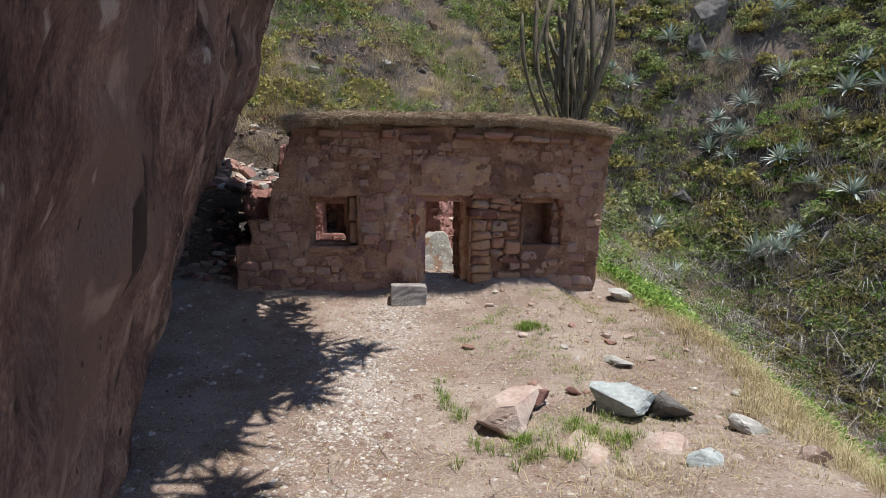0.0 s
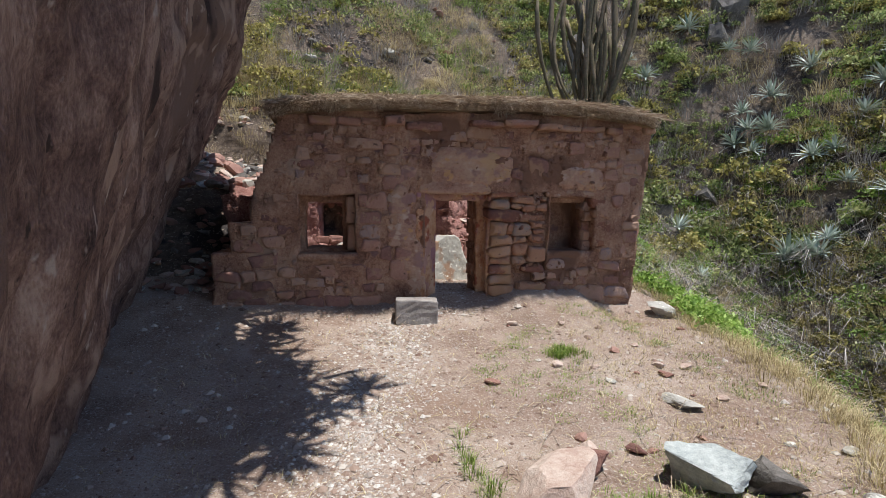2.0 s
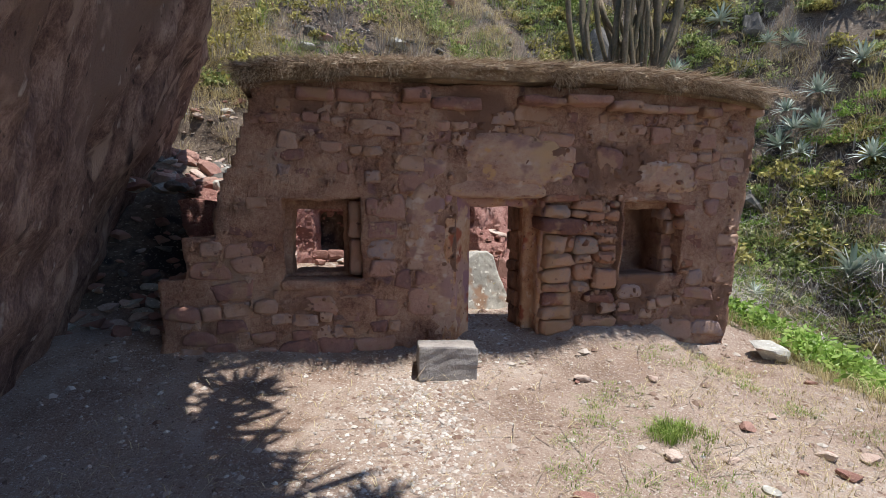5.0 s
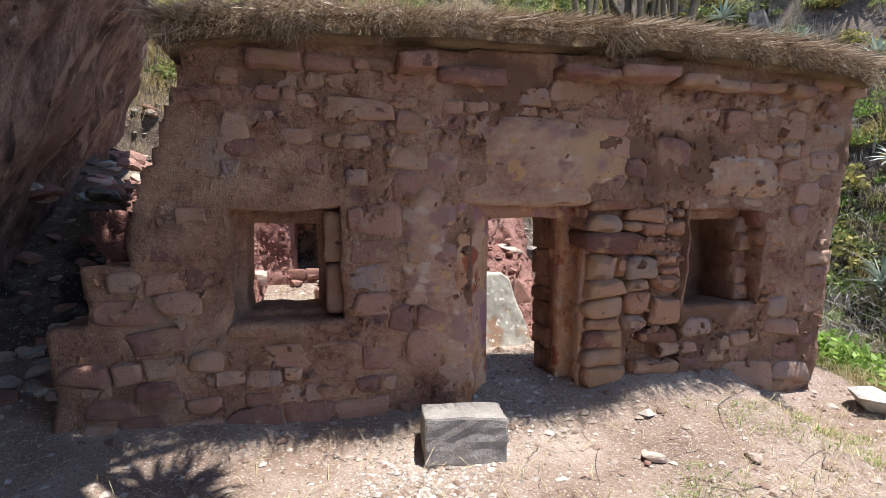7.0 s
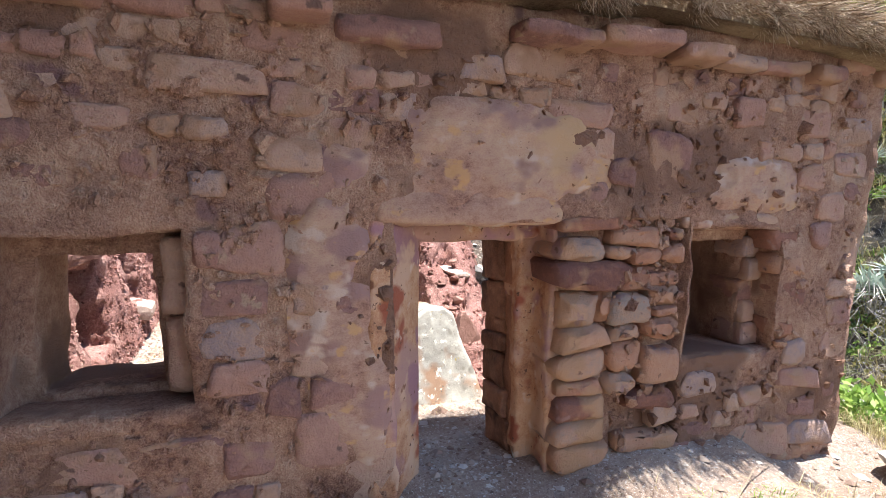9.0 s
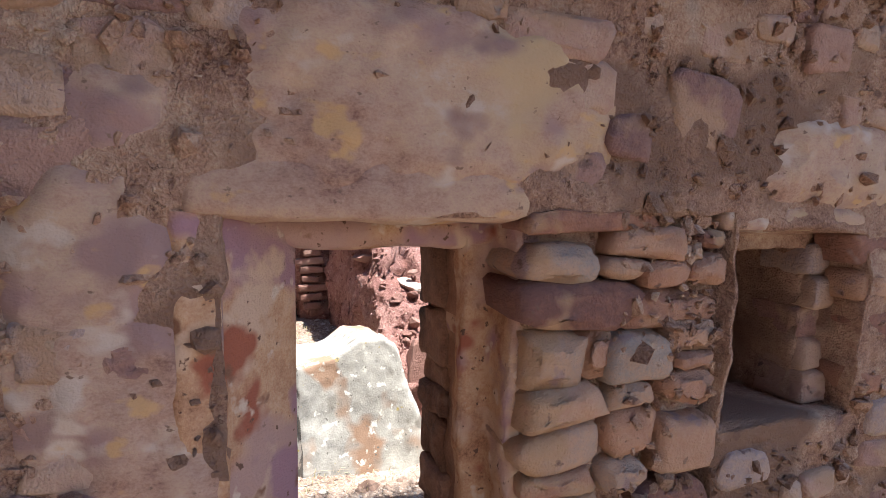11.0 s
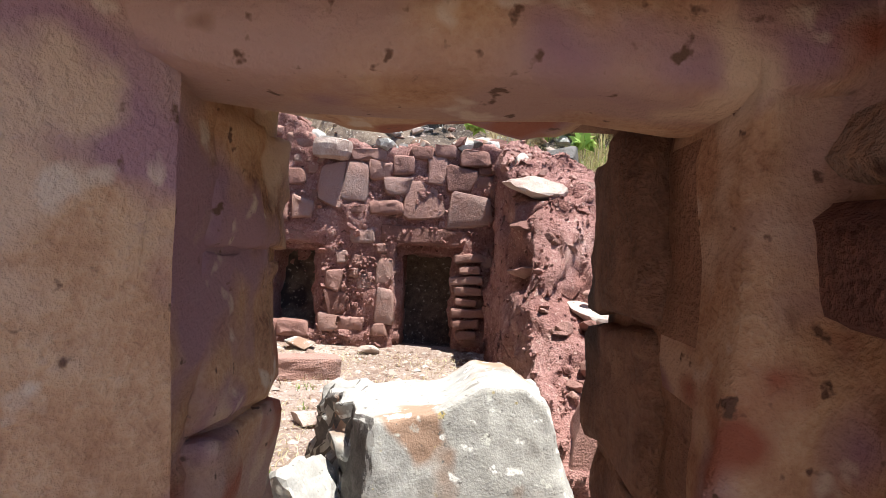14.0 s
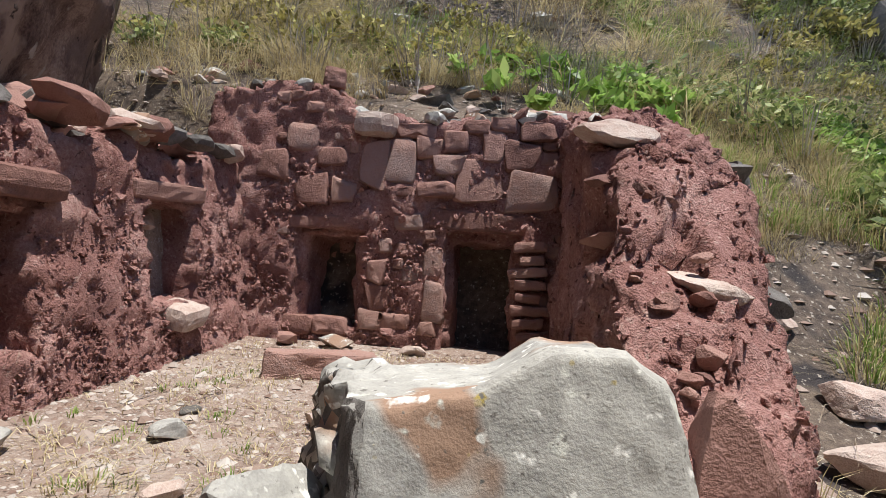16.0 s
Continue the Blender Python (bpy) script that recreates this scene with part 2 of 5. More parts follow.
# ---- mesh helpers ----
def mesh_from(name, verts, faces, material, smooth=False):
    me = bpy.data.meshes.new(name)
    me.from_pydata([tuple(v) for v in verts], [], faces if isinstance(faces, list) else faces.tolist())
    me.update()
    if smooth:
        me.shade_smooth()
    me.materials.append(material)
    return me


def part(name, me, parent, label=""):
    ob = new(name, me)
    ob.parent = parent
    if label:
        tagged(ob, label)
    return ob


def rounded_box(bm_size, seed=0, bevel=0.02, rough=0.01, cuts=3, taper=0.0):
    """A worn block of that size, centred, bevelled, subdivided and roughened: vertices and faces."""
    bm = bmesh.new()
    bmesh.ops.create_cube(bm, size=1.0)
    for v in bm.verts:
        v.co = Vector((v.co.x * bm_size[0] * (1 - taper * (v.co.z + 0.5)), v.co.y * bm_size[1] * (1 - taper * (v.co.z + 0.5)), v.co.z * bm_size[2]))
    bmesh.ops.bevel(bm, geom=list(bm.edges), offset=bevel, segments=2, affect="EDGES", profile=0.6)
    bmesh.ops.triangulate(bm, faces=list(bm.faces))
    if cuts:
        big = [e for e in bm.edges if e.calc_length() > max(bm_size) / (cuts + 1)]
        bmesh.ops.subdivide_edges(bm, edges=big, cuts=cuts, use_grid_fill=True)
    co = np.array([v.co for v in bm.verts])
    d = np.stack([vnoise(co + seed * 3.7, 7, seed), vnoise(co + seed * 3.7, 7, seed + 5), vnoise(co + seed * 3.7, 7, seed + 9)], 1)
    d += 0.5 * np.stack([vnoise(co, 22, seed), vnoise(co, 22, seed + 5), vnoise(co, 22, seed + 9)], 1)
    for v, o in zip(bm.verts, d):
        v.co += Vector(o) * rough
    me = bpy.data.meshes.new("block")
    bm.to_mesh(me)
    bm.free()
    return me


def rock_mesh(name, size, seed, material, facets=9, level=3, rough=0.05, smooth=False, cut=(0.42, 0.72)):
    """A broken rock: a ball cut by random planes and roughened, of that size."""
    rng = np.random.default_rng(seed)
    bm = bmesh.new()
    bmesh.ops.create_icosphere(bm, subdivisions=level, radius=1.0)
    co = np.array([v.co for v in bm.verts])
    for k in range(facets):
        d = rng.normal(size=3)
        d /= np.linalg.norm(d)
        lim = rng.uniform(*cut)
        over = np.maximum(co @ d - lim, 0)
        co -= over[:, None] * d
    n = fbm(co + seed, 2.2, 3, seed)
    co *= (1 + rough * n)[:, None]
    if level > 3:
        co *= (1 + 0.45 * rough * fbm(co + seed, 7.0, 3, seed + 3) - 0.5 * rough * np.clip(1 - 8 * np.abs(vnoise(co + seed, 2.6, seed + 8)), 0, 1))[:, None]
    co = co / np.abs(co).max(axis=0) * 0.5 * np.array(size)
    for v, c in zip(bm.verts, co):
        v.co = c
    me = bpy.data.meshes.new(name)
    bm.to_mesh(me)
    bm.free()
    if smooth:
        me.shade_smooth()
    me.materials.append(material)
    return me


def rubble_mesh(w, h, d, seed, material, square=3.6, back=0.1, n=11, worn=1.0):
    """One field stone that faces -y: a rounded, uneven outline with worn arrises and a slightly bulging face."""
    r = np.random.default_rng(seed)
    a = (np.arange(n) + r.uniform(-0.22, 0.22, n)) * 2 * np.pi / n + np.pi / n
    c, t = np.cos(a), np.sin(a)
    e = 2 / (square * r.uniform(0.8, 2.2))
    wob = 1 + 0.04 * np.sin(2 * a + r.uniform(0, 6.3)) + 0.045 * np.sin(3 * a + r.uniform(0, 6.3)) + r.normal(0, 0.035, n)
    q = np.stack([np.sign(c) * np.abs(c) ** e * w / 2, np.sign(t) * np.abs(t) ** e * h / 2], 1) * wob[:, None]
    q[:, 0] *= 1 + r.uniform(-0.16, 0.16) * q[:, 1] / h * 2
    q[:, 1] *= 1 + r.uniform(-0.18, 0.18) * q[:, 0] / w * 2
    edge = min(0.026 * worn, 0.15 * worn * min(w, h), 0.4 * min(w, h)) * r.uniform(0.6, 1.5)
    tilt = r.uniform(-0.08, 0.08, 2)
    ln = np.linalg.norm(q, axis=1)[:, None]
    rings = [(q, np.full(n, back)), (q, np.full(n, -0.15 * d)), (q * (1 - 0.22 * edge / ln), np.full(n, -0.78 * d)), (q * (1 - edge / ln), np.full(n, -0.95 * d)), (q * (1 - np.minimum(1.6 * edge / ln, 0.5)), np.full(n, -0.985 * d)), (q * 0.4, np.full(n, -d))]
    v = []
    for k, (p, y) in enumerate(rings):
        y = y + (r.normal(0, 0.0028, n) + p[:, 0] * tilt[0] + p[:, 1] * tilt[1] if k > 1 else 0)
        v += [(x, yy, z) for (x, z), yy in zip(p + (r.normal(0, 0.004, p.shape) if k > 0 else 0), y)]
    v.append((0, -d - r.uniform(-0.002, 0.006), 0))
    f = []
    for k in range(n):
        j = (k + 1) % n
        f += [(m * n + k, m * n + j, (m + 1) * n + j, (m + 1) * n + k) for m in range(5)] + [(5 * n + k, 5 * n + j, 6 * n)]
    return mesh_from("stone", v, f, material, True)


def blades(pts, count, length, width, spread, material, name, seed, lean=0.5, curl=0.35, up=(0, 0, 1)):
    """Tufts of bent, tapering blades at the points: one mesh."""
    rng = np.random.default_rng(seed)
    P = np.repeat(np.asarray(pts, float), count, axis=0)
    n = len(P)
    ang = rng.uniform(0, 2 * np.pi, n)
    out = np.stack([np.cos(ang), np.sin(ang), np.zeros(n)], 1)
    side = np.stack([-np.sin(ang), np.cos(ang), np.zeros(n)], 1)
    L = (length * rng.uniform(0.5, 1.25, n))[:, None]
    W = (width * rng.uniform(0.6, 1.3, n))[:, None]
    k = (lean * rng.uniform(0.2, 1.4, n))[:, None]
    base = P + out * (spread * np.sqrt(rng.uniform(0, 1, n)))[:, None]
    upv = np.array(up, float)
    mid = base + L * 0.55 * (upv + out * k * 0.6)
    tip = base + L * (upv * (1 - curl * k) + out * k * 1.25)
    V = np.stack([base - side * W / 2, base + side * W / 2, mid + side * W * 0.4, mid - side * W * 0.4, tip], 1).reshape(-1, 3)
    o = np.arange(n)[:, None] * 5
    quads = (o + np.array([0, 1, 2, 3])).tolist()
    tris = (o + np.array([3, 2, 4])).tolist()
    return mesh_from(name, V, quads + tris, material)


def leafballs(centres, radii, per, leaf, material, name, seed, squash=0.75):
    """Loose crowns of many small leaves round the centres: one mesh."""
    rng = np.random.default_rng(seed)
    C = np.repeat(np.asarray(centres, float), per, axis=0)
    R = np.repeat(np.asarray(radii, float), per)
    n = len(C)
    d = rng.normal(size=(n, 3))
    d /= np.linalg.norm(d, axis=1)[:, None]
    d[:, 2] = np.abs(d[:, 2]) * 1.0 - 0.15
    lump = 0.75 + 0.45 * vnoise(C * 3 + d * 1.7, 1.0, seed)
    P = C + d * (R * rng.uniform(0.25, 1.0, n) ** 0.6 * lump)[:, None] * np.array([1, 1, squash])
    a = rng.normal(size=(n, 3)) + d * 0.6
    a /= np.linalg.norm(a, axis=1)[:, None]
    b = np.cross(a, rng.normal(size=(n, 3)))
    b /= np.linalg.norm(b, axis=1)[:, None]
    s = (leaf * rng.uniform(0.6, 1.4, n))[:, None]
    V = np.stack([P - a * s, P + b * s * 0.42, P + a * s, P - b * s * 0.42], 1).reshape(-1, 3)
    F = (np.arange(n)[:, None] * 4 + np.arange(4)).tolist()
    return mesh_from(name, V, F, material)


def pebble_cloud(pts, sizes, material, name, seed):
    """Loose stones of six to eight corners, half sunk: one mesh."""
    rng = np.random.default_rng(seed)
    base = np.array([(1, 0, 0), (0.3, 0.9, 0), (-0.8, 0.6, 0), (-0.8, -0.6, 0), (0.3, -0.9, 0), (0.2, 0.1, 0.6), (-0.3, -0.1, 0.55), (0, 0, -0.5)])
    tri = np.array([(0, 1, 5), (1, 2, 5), (2, 6, 5), (2, 3, 6), (3, 4, 6), (4, 5, 6), (4, 0, 5), (1, 0, 7), (2, 1, 7), (3, 2, 7), (4, 3, 7), (0, 4, 7)])
    n = len(pts)
    V = base[None] * rng.uniform(0.65, 1.3, (n, 8, 3)) * np.asarray(sizes)[:, None, None]
    V[:, :, 2] *= rng.uniform(0.5, 1.1, n)[:, None]
    a = rng.uniform(0, 6.28, n)
    c, s = np.cos(a)[:, None], np.sin(a)[:, None]
    x, y = V[:, :, 0] * c - V[:, :, 1] * s, V[:, :, 0] * s + V[:, :, 1] * c
    V[:, :, 0], V[:, :, 1] = x, y
    V += np.asarray(pts)[:, None, :]
    F = (np.arange(n)[:, None, None] * 8 + tri[None]).reshape(-1, 3)
    return mesh_from(name, V.reshape(-1, 3), F, material)


# ---- ground ----
def smooth(a, b, t):
    t = np.clip((t - a) / (b - a), 0, 1)
    return t * t * (3 - 2 * t)


def terrace(x, y):
    z = np.interp(y, [-6, 0, 2.5, 4.2, 5.2, 6.6, 8.4, 9.3, 9.7, 10.05, 11.0, 13.0, 14.9, 15.7], [0.1, -0.1, -0.5, -0.72, -0.74, -0.58, -0.40, -0.29, -0.17, -0.02, 0.03, 0.12, 0.27, 0.36])
    # higher to the west of the door, a mound east of it, lower at the east corner
    front = smooth(7.5, 9.4, y) * (1 - smooth(10.3, 10.9, y))
    z = z + front * (0.10 * (1 - smooth(-1.5, 0.6, x)) + 0.16 * smooth(2.5, 3.2, x) * (1 - smooth(4.1, 4.5, x)) - 0.16 * smooth(4.1, 4.9, x))
    return z


def edge_x(y):
    return np.interp(y, [-4, 1, 3.5, 4.8, 7, 9, 10.5, 13, 16], [2.6, 3.0, 3.85, 4.5, 5.3, 5.7, 5.6, 4.6, 4.4])


def hill(x, y):
    base = 2.40 + 0.62 * (y - 16.1) + 0.12 * np.clip(y - 17, 0, 3) + 0.5 * np.clip(y - 21, 0, None)
    g = np.interp(x, [-60, -8, 3.6, 6, 9, 12, 14, 16.4, 21, 27, 40, 90, 400], [-14, -1.5, 0, 0.7, 2.9, 5.0, 5.2, 3.0, -2.0, -7.5, -18, -45, -60])
    g = np.where(g > 0, g * np.clip(1 - (y - 20) / 14, 0, 1), g)
    far = np.clip(y - 45, 0, None)
    return np.clip(base - g - 0.6 * far, -40, 90)


def ground(x, y):
    """Height of the ground sheet."""
    x, y = np.asarray(x, float), np.asarray(y, float)
    p = xyz(x, y, 0)
    rough = 0.02 * fbm(p, 1.6, 3, 3).reshape(x.shape) + 0.008 * vnoise(p, 9, 8).reshape(x.shape)
    t = terrace(x, y)
    e = edge_x(y)
    over = np.clip(x - e, 0, None)
    fall = t - 0.35 * over - 0.5 * np.clip(over - 0.6, 0, None)
    h = hill(x, y) + (0.35 * fbm(p, 0.35, 3, 5) + 0.12 * fbm(p, 1.3, 2, 6)).reshape(x.shape) * np.where(x < 5, 0.15 + 0.85 * smooth(17, 20, y), 1)
    # behind the back wall the hill starts above the room
    behind = smooth(16.25, 16.6, y)
    room = np.where(x < 3.4, behind, smooth(12.5, 16.5, y))
    z = fall * (1 - room) + np.maximum(h, fall) * room
    z = np.where(x > e + 1.0, np.maximum(z, h), z)
    # the bank between the cliff and the ruin, west of the room
    bank_top = 1.75 + 0.28 * (-1.2 - x) + 0.12 * (y - 12.0)
    bank = smooth(10.4, 14.2, y) * smooth(0.95, 1.3, -x)
    z = np.where(y < 16.0, z * (1 - bank) + np.maximum(bank_top, z) * bank, z)
    z = np.where((x < -1.0) & (y >= 16.0), np.maximum(z, bank_top), z)
    return z + rough


def lines(a, b, fine, far, grow=1.18):
    v = list(np.arange(a, b + 1e-6, fine))
    s = fine
    while v[-1] < far:
        s *= grow
        v.append(v[-1] + s)
    s, w = fine, [a]
    while w[-1] > -far:
        s *= grow
        w.append(w[-1] - s)
    return np.array(sorted(set(w[1:] + v)))


gx, gy = lines(-3.5, 6.5, 0.085, 350), lines(2.5, 17.0, 0.085, 350)
GX, GY = np.meshgrid(gx, gy)
GZ = ground(GX, GY)
nx, ny = len(gx), len(gy)
ii = (np.arange(ny - 1)[:, None] * nx + np.arange(nx - 1)[None]).ravel()
gme = mesh_from("ground", xyz(GX, GY, GZ), np.stack([ii, ii + 1, ii + nx + 1, ii + nx], 1), EARTH, smooth=True)
gme.materials.append(HILLSOIL)
cxs, cys = (GX[:-1, :-1] + GX[1:, 1:]).ravel() / 2, (GY[:-1, :-1] + GY[1:, 1:]).ravel() / 2
ishill = ((cys > 16.0) | ((cxs > 3.7) & (cys > 11.0)) | (cxs > edge_x(cys) + 0.9) | ((cxs < -1.2) & (cys > 11.2))).astype(np.int32)
gme.polygons.foreach_set("material_index", ishill)
tagged(new("ground", gme), "trodden reddish earth terrace running into a steep hillside", "ground", kind="structure")


# ---- relief walls: a grid of cells, each at its own depth ----
def grid_lines(a, b, step, extra):
    v = set(np.round(np.arange(a, b + step / 2, step), 4))
    for e in extra:
        v = {q for q in v if abs(q - e) > step * 0.45}
        v.add(round(e, 4))
    return sorted(v)


def relief_wall(name, us, zs, depth, thick, place, material, amp, seed, label, fscale=9.0, famp=0.5):
    """A wall with niches and openings. depth(u, z): how far the face lies back there; None: nothing; thick: all the way through.
    place(u, d, z): to the world. amp: roughness in metres."""
    nu, nz = len(us) - 1, len(zs) - 1
    D = [[depth((us[i] + us[i + 1]) / 2, (zs[j] + zs[j + 1]) / 2) for j in range(nz)] for i in range(nu)]
    idx, V, F = {}, [], []

    def vid(i, d, j):
        k = (i, round(d, 3), j)
        if k not in idx:
            idx[k] = len(V)
            V.append((us[i], d, zs[j]))
        return idx[k]

    def steps(a, b):
        n = max(1, int(round(abs(b - a) / 0.09)))
        return [a + (b - a) * k / n for k in range(n + 1)]

    def get(i, j):
        return D[i][j] if 0 <= i < nu and 0 <= j < nz else None

    for i in range(nu):
        for j in range(nz):
            d = D[i][j]
            solid = d is not None and d < thick
            if solid:
                F.append([vid(i, d, j), vid(i + 1, d, j), vid(i + 1, d, j + 1), vid(i, d, j + 1)])
                F.append([vid(i, thick, j), vid(i, thick, j + 1), vid(i + 1, thick, j + 1), vid(i + 1, thick, j)])
    for i in range(-1, nu):
        for j in range(-1, nz):
            a = get(i, j)
            da = thick if a is None or a >= thick else a
            for di, dj in ((1, 0), (0, 1)):
                b = get(i + di, j + dj)
                db = thick if b is None or b >= thick else b
                if abs(da - db) < 1e-6:
                    continue
                st = steps(da, db)
                for p, q in zip(st, st[1:]):
                    if di:
                        F.append([vid(i + 1, p, j), vid(i + 1, q, j), vid(i + 1, q, j + 1), vid(i + 1, p, j + 1)])
                    else:
                        F.append([vid(i, p, j + 1), vid(i + 1, p, j + 1), vid(i + 1, q, j + 1), vid(i, q, j + 1)])
    V = np.array([place(*v) for v in V], float)
    off = np.stack([fbm(V + 31.7 * k, 2.3, 2, seed + k) + famp * fbm(V, fscale, 3, seed + 7 + k) for k in range(3)], 1)
    V = V + off * amp
    bm = bmesh.new()
    bv = [bm.verts.new(v) for v in V]
    for f in F:
        try:
            bm.faces.new([bv[k] for k in f])
        except ValueError:
            pass
    bmesh.ops.recalc_face_normals(bm, faces=list(bm.faces))
    me = bpy.data.meshes.new(name)
    bm.to_mesh(me)
    bm.free()
    me.materials.append(material)
    me.shade_smooth()
    return tagged(new(name, me), label, "wall", kind="structure")


# ---- the front wall, with its double-jambed door, a window and a blind niche ----
LEAN_Y, FRONT_Y, THICK = -0.1, 9.83, 0.76


def front_place(u, d, z):
    return (u, FRONT_Y + LEAN_Y * z * (1 - d / 1.2) + d, z)


def front_left(z):
    return np.interp(z, [-0.6, 0.2, 0.74, 0.76, 1.18, 1.2, 1.5, 1.75, 1.95, 2.4, 2.85], [-1.6, -1.58, -1.56, -1.32, -1.3, -1.0, -0.98, -0.92, -0.8, -0.68, -0.55])


def front_right(z):
    return 5.2 + 0.05 * z


def front_depth(u, z):
    if u < front_left(z) or u > front_right(z):
        return None
    if 1.58 < u < 2.61 and z < 1.635:
        return THICK if 1.765 < u < 2.48 and z < 1.59 else 0.27
    if -0.34 < u < 0.51 and 0.70 < z < 1.60:
        return THICK if -0.25 < u < 0.33 and 0.77 < z < 1.50 else 0.30
    if 3.62 < u < 4.42 and 0.66 < z < 1.57:
        return 0.62 if u < 4.30 and z < 1.52 else 0.2
    if 2.62 < u < 3.61 and -0.1 < z < 1.64:
        return 0.085
    return 0.0


fus = grid_lines(-1.6, 5.4, 0.04, [-0.34, -0.25, 0.33, 0.51, 1.58, 1.765, 2.48, 2.61, 3.62, 4.26, 4.42])
fzs = grid_lines(-0.65, 2.85, 0.04, [0.66, 0.70, 0.77, 1.50, 1.54, 1.57, 1.60, 1.635])
wall_front = relief_wall("wall_front", fus, fzs, front_depth, THICK, front_place, MUD, 0.020, 11, "rough stone and red mud wall with a double-jambed doorway", fscale=7, famp=1.0)


# the clay of the doorway's recess
wall_front.data.materials.append(DOORCLAY)
# deep east faces get the stone with the shade put into its colour
wall_front.data.materials.append(SHADEDPASSAGE)
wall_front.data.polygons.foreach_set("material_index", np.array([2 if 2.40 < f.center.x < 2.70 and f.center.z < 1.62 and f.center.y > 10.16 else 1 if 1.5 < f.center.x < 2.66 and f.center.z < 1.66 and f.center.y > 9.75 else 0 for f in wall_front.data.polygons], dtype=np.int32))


def plastered(x, z):
    """Where old plaster hides the stones."""
    w = 0.12 * math.sin(7 * x) + 0.08 * math.sin(13 * z + x * 3)
    if 1.35 < x + w < 2.95 and 1.8 < z < 2.12 + w:
        return 0.9
    if 1.05 < x + w < 1.6 and z < 1.75:
        return 0.93
    if 3.75 < x + w < 4.6 and 1.7 < z < 2.0 + w:
        return 0.85
    if z > 2.0:
        return 0.12
    return 0.04


def set_stone(parent, place, x, z, w, h, proud, material, seed, d=0.06, back=0.1, turn=0.0, name="stone", square=3.6, worn=1.0):
    """A field stone in a wall face, standing out of it by that much and leaning with it."""
    lean = math.degrees(math.atan(place(0, 0, 0)[1] - place(0, 0, 1)[1]))
    ob = part(name, rubble_mesh(w, h, d, seed, material, square, back, 14 if worn > 1 else 11, worn), parent)
    ob.matrix_local = Matrix.Translation(place(x, d - proud, z)) @ pose(0, 0, 0, lean, turn, 0)
    return ob


def courses(parent, box, inside, taken, place, material, skip, seed, high, long, proud, cap):
    """Rough courses of rubble between what is already laid."""
    rng = random.Random(seed)
    z, made = box[2], 0
    while z < box[3]:
        row = rng.uniform(*high)
        x = box[0] + rng.uniform(0, 0.2)
        while x < box[1]:
            h = row * rng.uniform(0.82, 1.12)
            w = max(0.09, h * rng.uniform(*long))
            cx, cz = x + w / 2, z + row / 2 + rng.uniform(-0.03, 0.03) + 0.03 * math.sin(1.7 * x + 3 * z)
            x += w + rng.uniform(-0.012, 0.014)
            free = not any(a < cx + w * 0.42 and b > cx - w * 0.42 and c < cz + h * 0.4 and e > cz - h * 0.4 for a, b, c, e in taken)
            if not free or made >= cap or not all(inside(cx + i * w * 0.5, cz + j * h * 0.5) for i in (-1, 1) for j in (-1, 1)) or rng.random() < skip(cx, cz):
                continue
            set_stone(parent, place, cx, cz, w, h, rng.uniform(*proud(cx, cz)), material, rng.randrange(10 ** 6), turn=rng.uniform(-7, 7))
            made += 1
        z += row


def slab(name, parent, x0, x1, z0, z1, out, depth, material, seed, label=""):
    """A long lintel or sill slab in the front wall."""
    me = rounded_box((x1 - x0, depth, z1 - z0), seed, min(0.05, (z1 - z0) * 0.36), 0.014, 6)
    me.shade_smooth()
    me.materials.append(material)
    ob = part(name, me, parent, label)
    ob.matrix_local = Matrix.Translation(front_place((x0 + x1) / 2, depth / 2 - out, (z0 + z1) / 2)) @ pose(0, 0, 0, 0, random.uniform(-1, 1), 0)
    return ob


def clods(parent, pts, sizes, material, name, seed, label=""):
    """Small round lumps and chinking stones on a wall face: one mesh."""
    rng = np.random.default_rng(seed)
    bm = bmesh.new()
    bmesh.ops.create_icosphere(bm, subdivisions=1, radius=1.0)
    ball, tri = np.array([v.co for v in bm.verts]), np.array([[v.index for v in f.verts] for f in bm.faces])
    bm.free()
    k, n = len(ball), len(pts)
    V = ball[None] * rng.uniform(0.4, 1.3, (n, k, 1)) * rng.uniform(0.6, 1.5, (n, 1, 3)) * np.asarray(sizes)[:, None, None] + np.asarray(pts)[:, None, :]
    F = (np.arange(n)[:, None, None] * k + tri[None]).reshape(-1, 3)
    return tagged(part(name, mesh_from(name, V.reshape(-1, 3), F, material), parent, label), kind="stuff")


# ---- the cliff that overhangs the terrace on the west ----
def cliff_x(y, z):
    base = np.interp(y, [-8, 0, 3, 4.2, 4.9, 6.7, 8.7, 11.0, 13.0, 15.5, 18], [-1.6, -1.35, -1.35, -1.5, -1.67, -2.15, -2.8, -3.35, -3.9, -4.3, -5.5])
    k = np.interp(y, [-8, 2, 5, 8, 11, 13, 15.5, 18], [0.16, 0.18, 0.22, 0.30, 0.47, 0.50, 0.42, 0.2])
    hz = np.clip(z + 0.7, 0, None)
    x = base + k * hz * np.where(hz > 4.6, 4.6 / np.maximum(hz, 0.1), 1)
    # the brow above, which shades the terrace
    brow = np.interp(y, [-8, 2, 3.5, 4.6, 6.2, 7.2, 8.3, 10.0, 13, 18], [2.4, 1.8, 0.55, 1.05, 2.5, 1.7, 1.6, 0.8, 0.4, 0.0])
    return x + brow * smooth(4.3, 6.4, z)


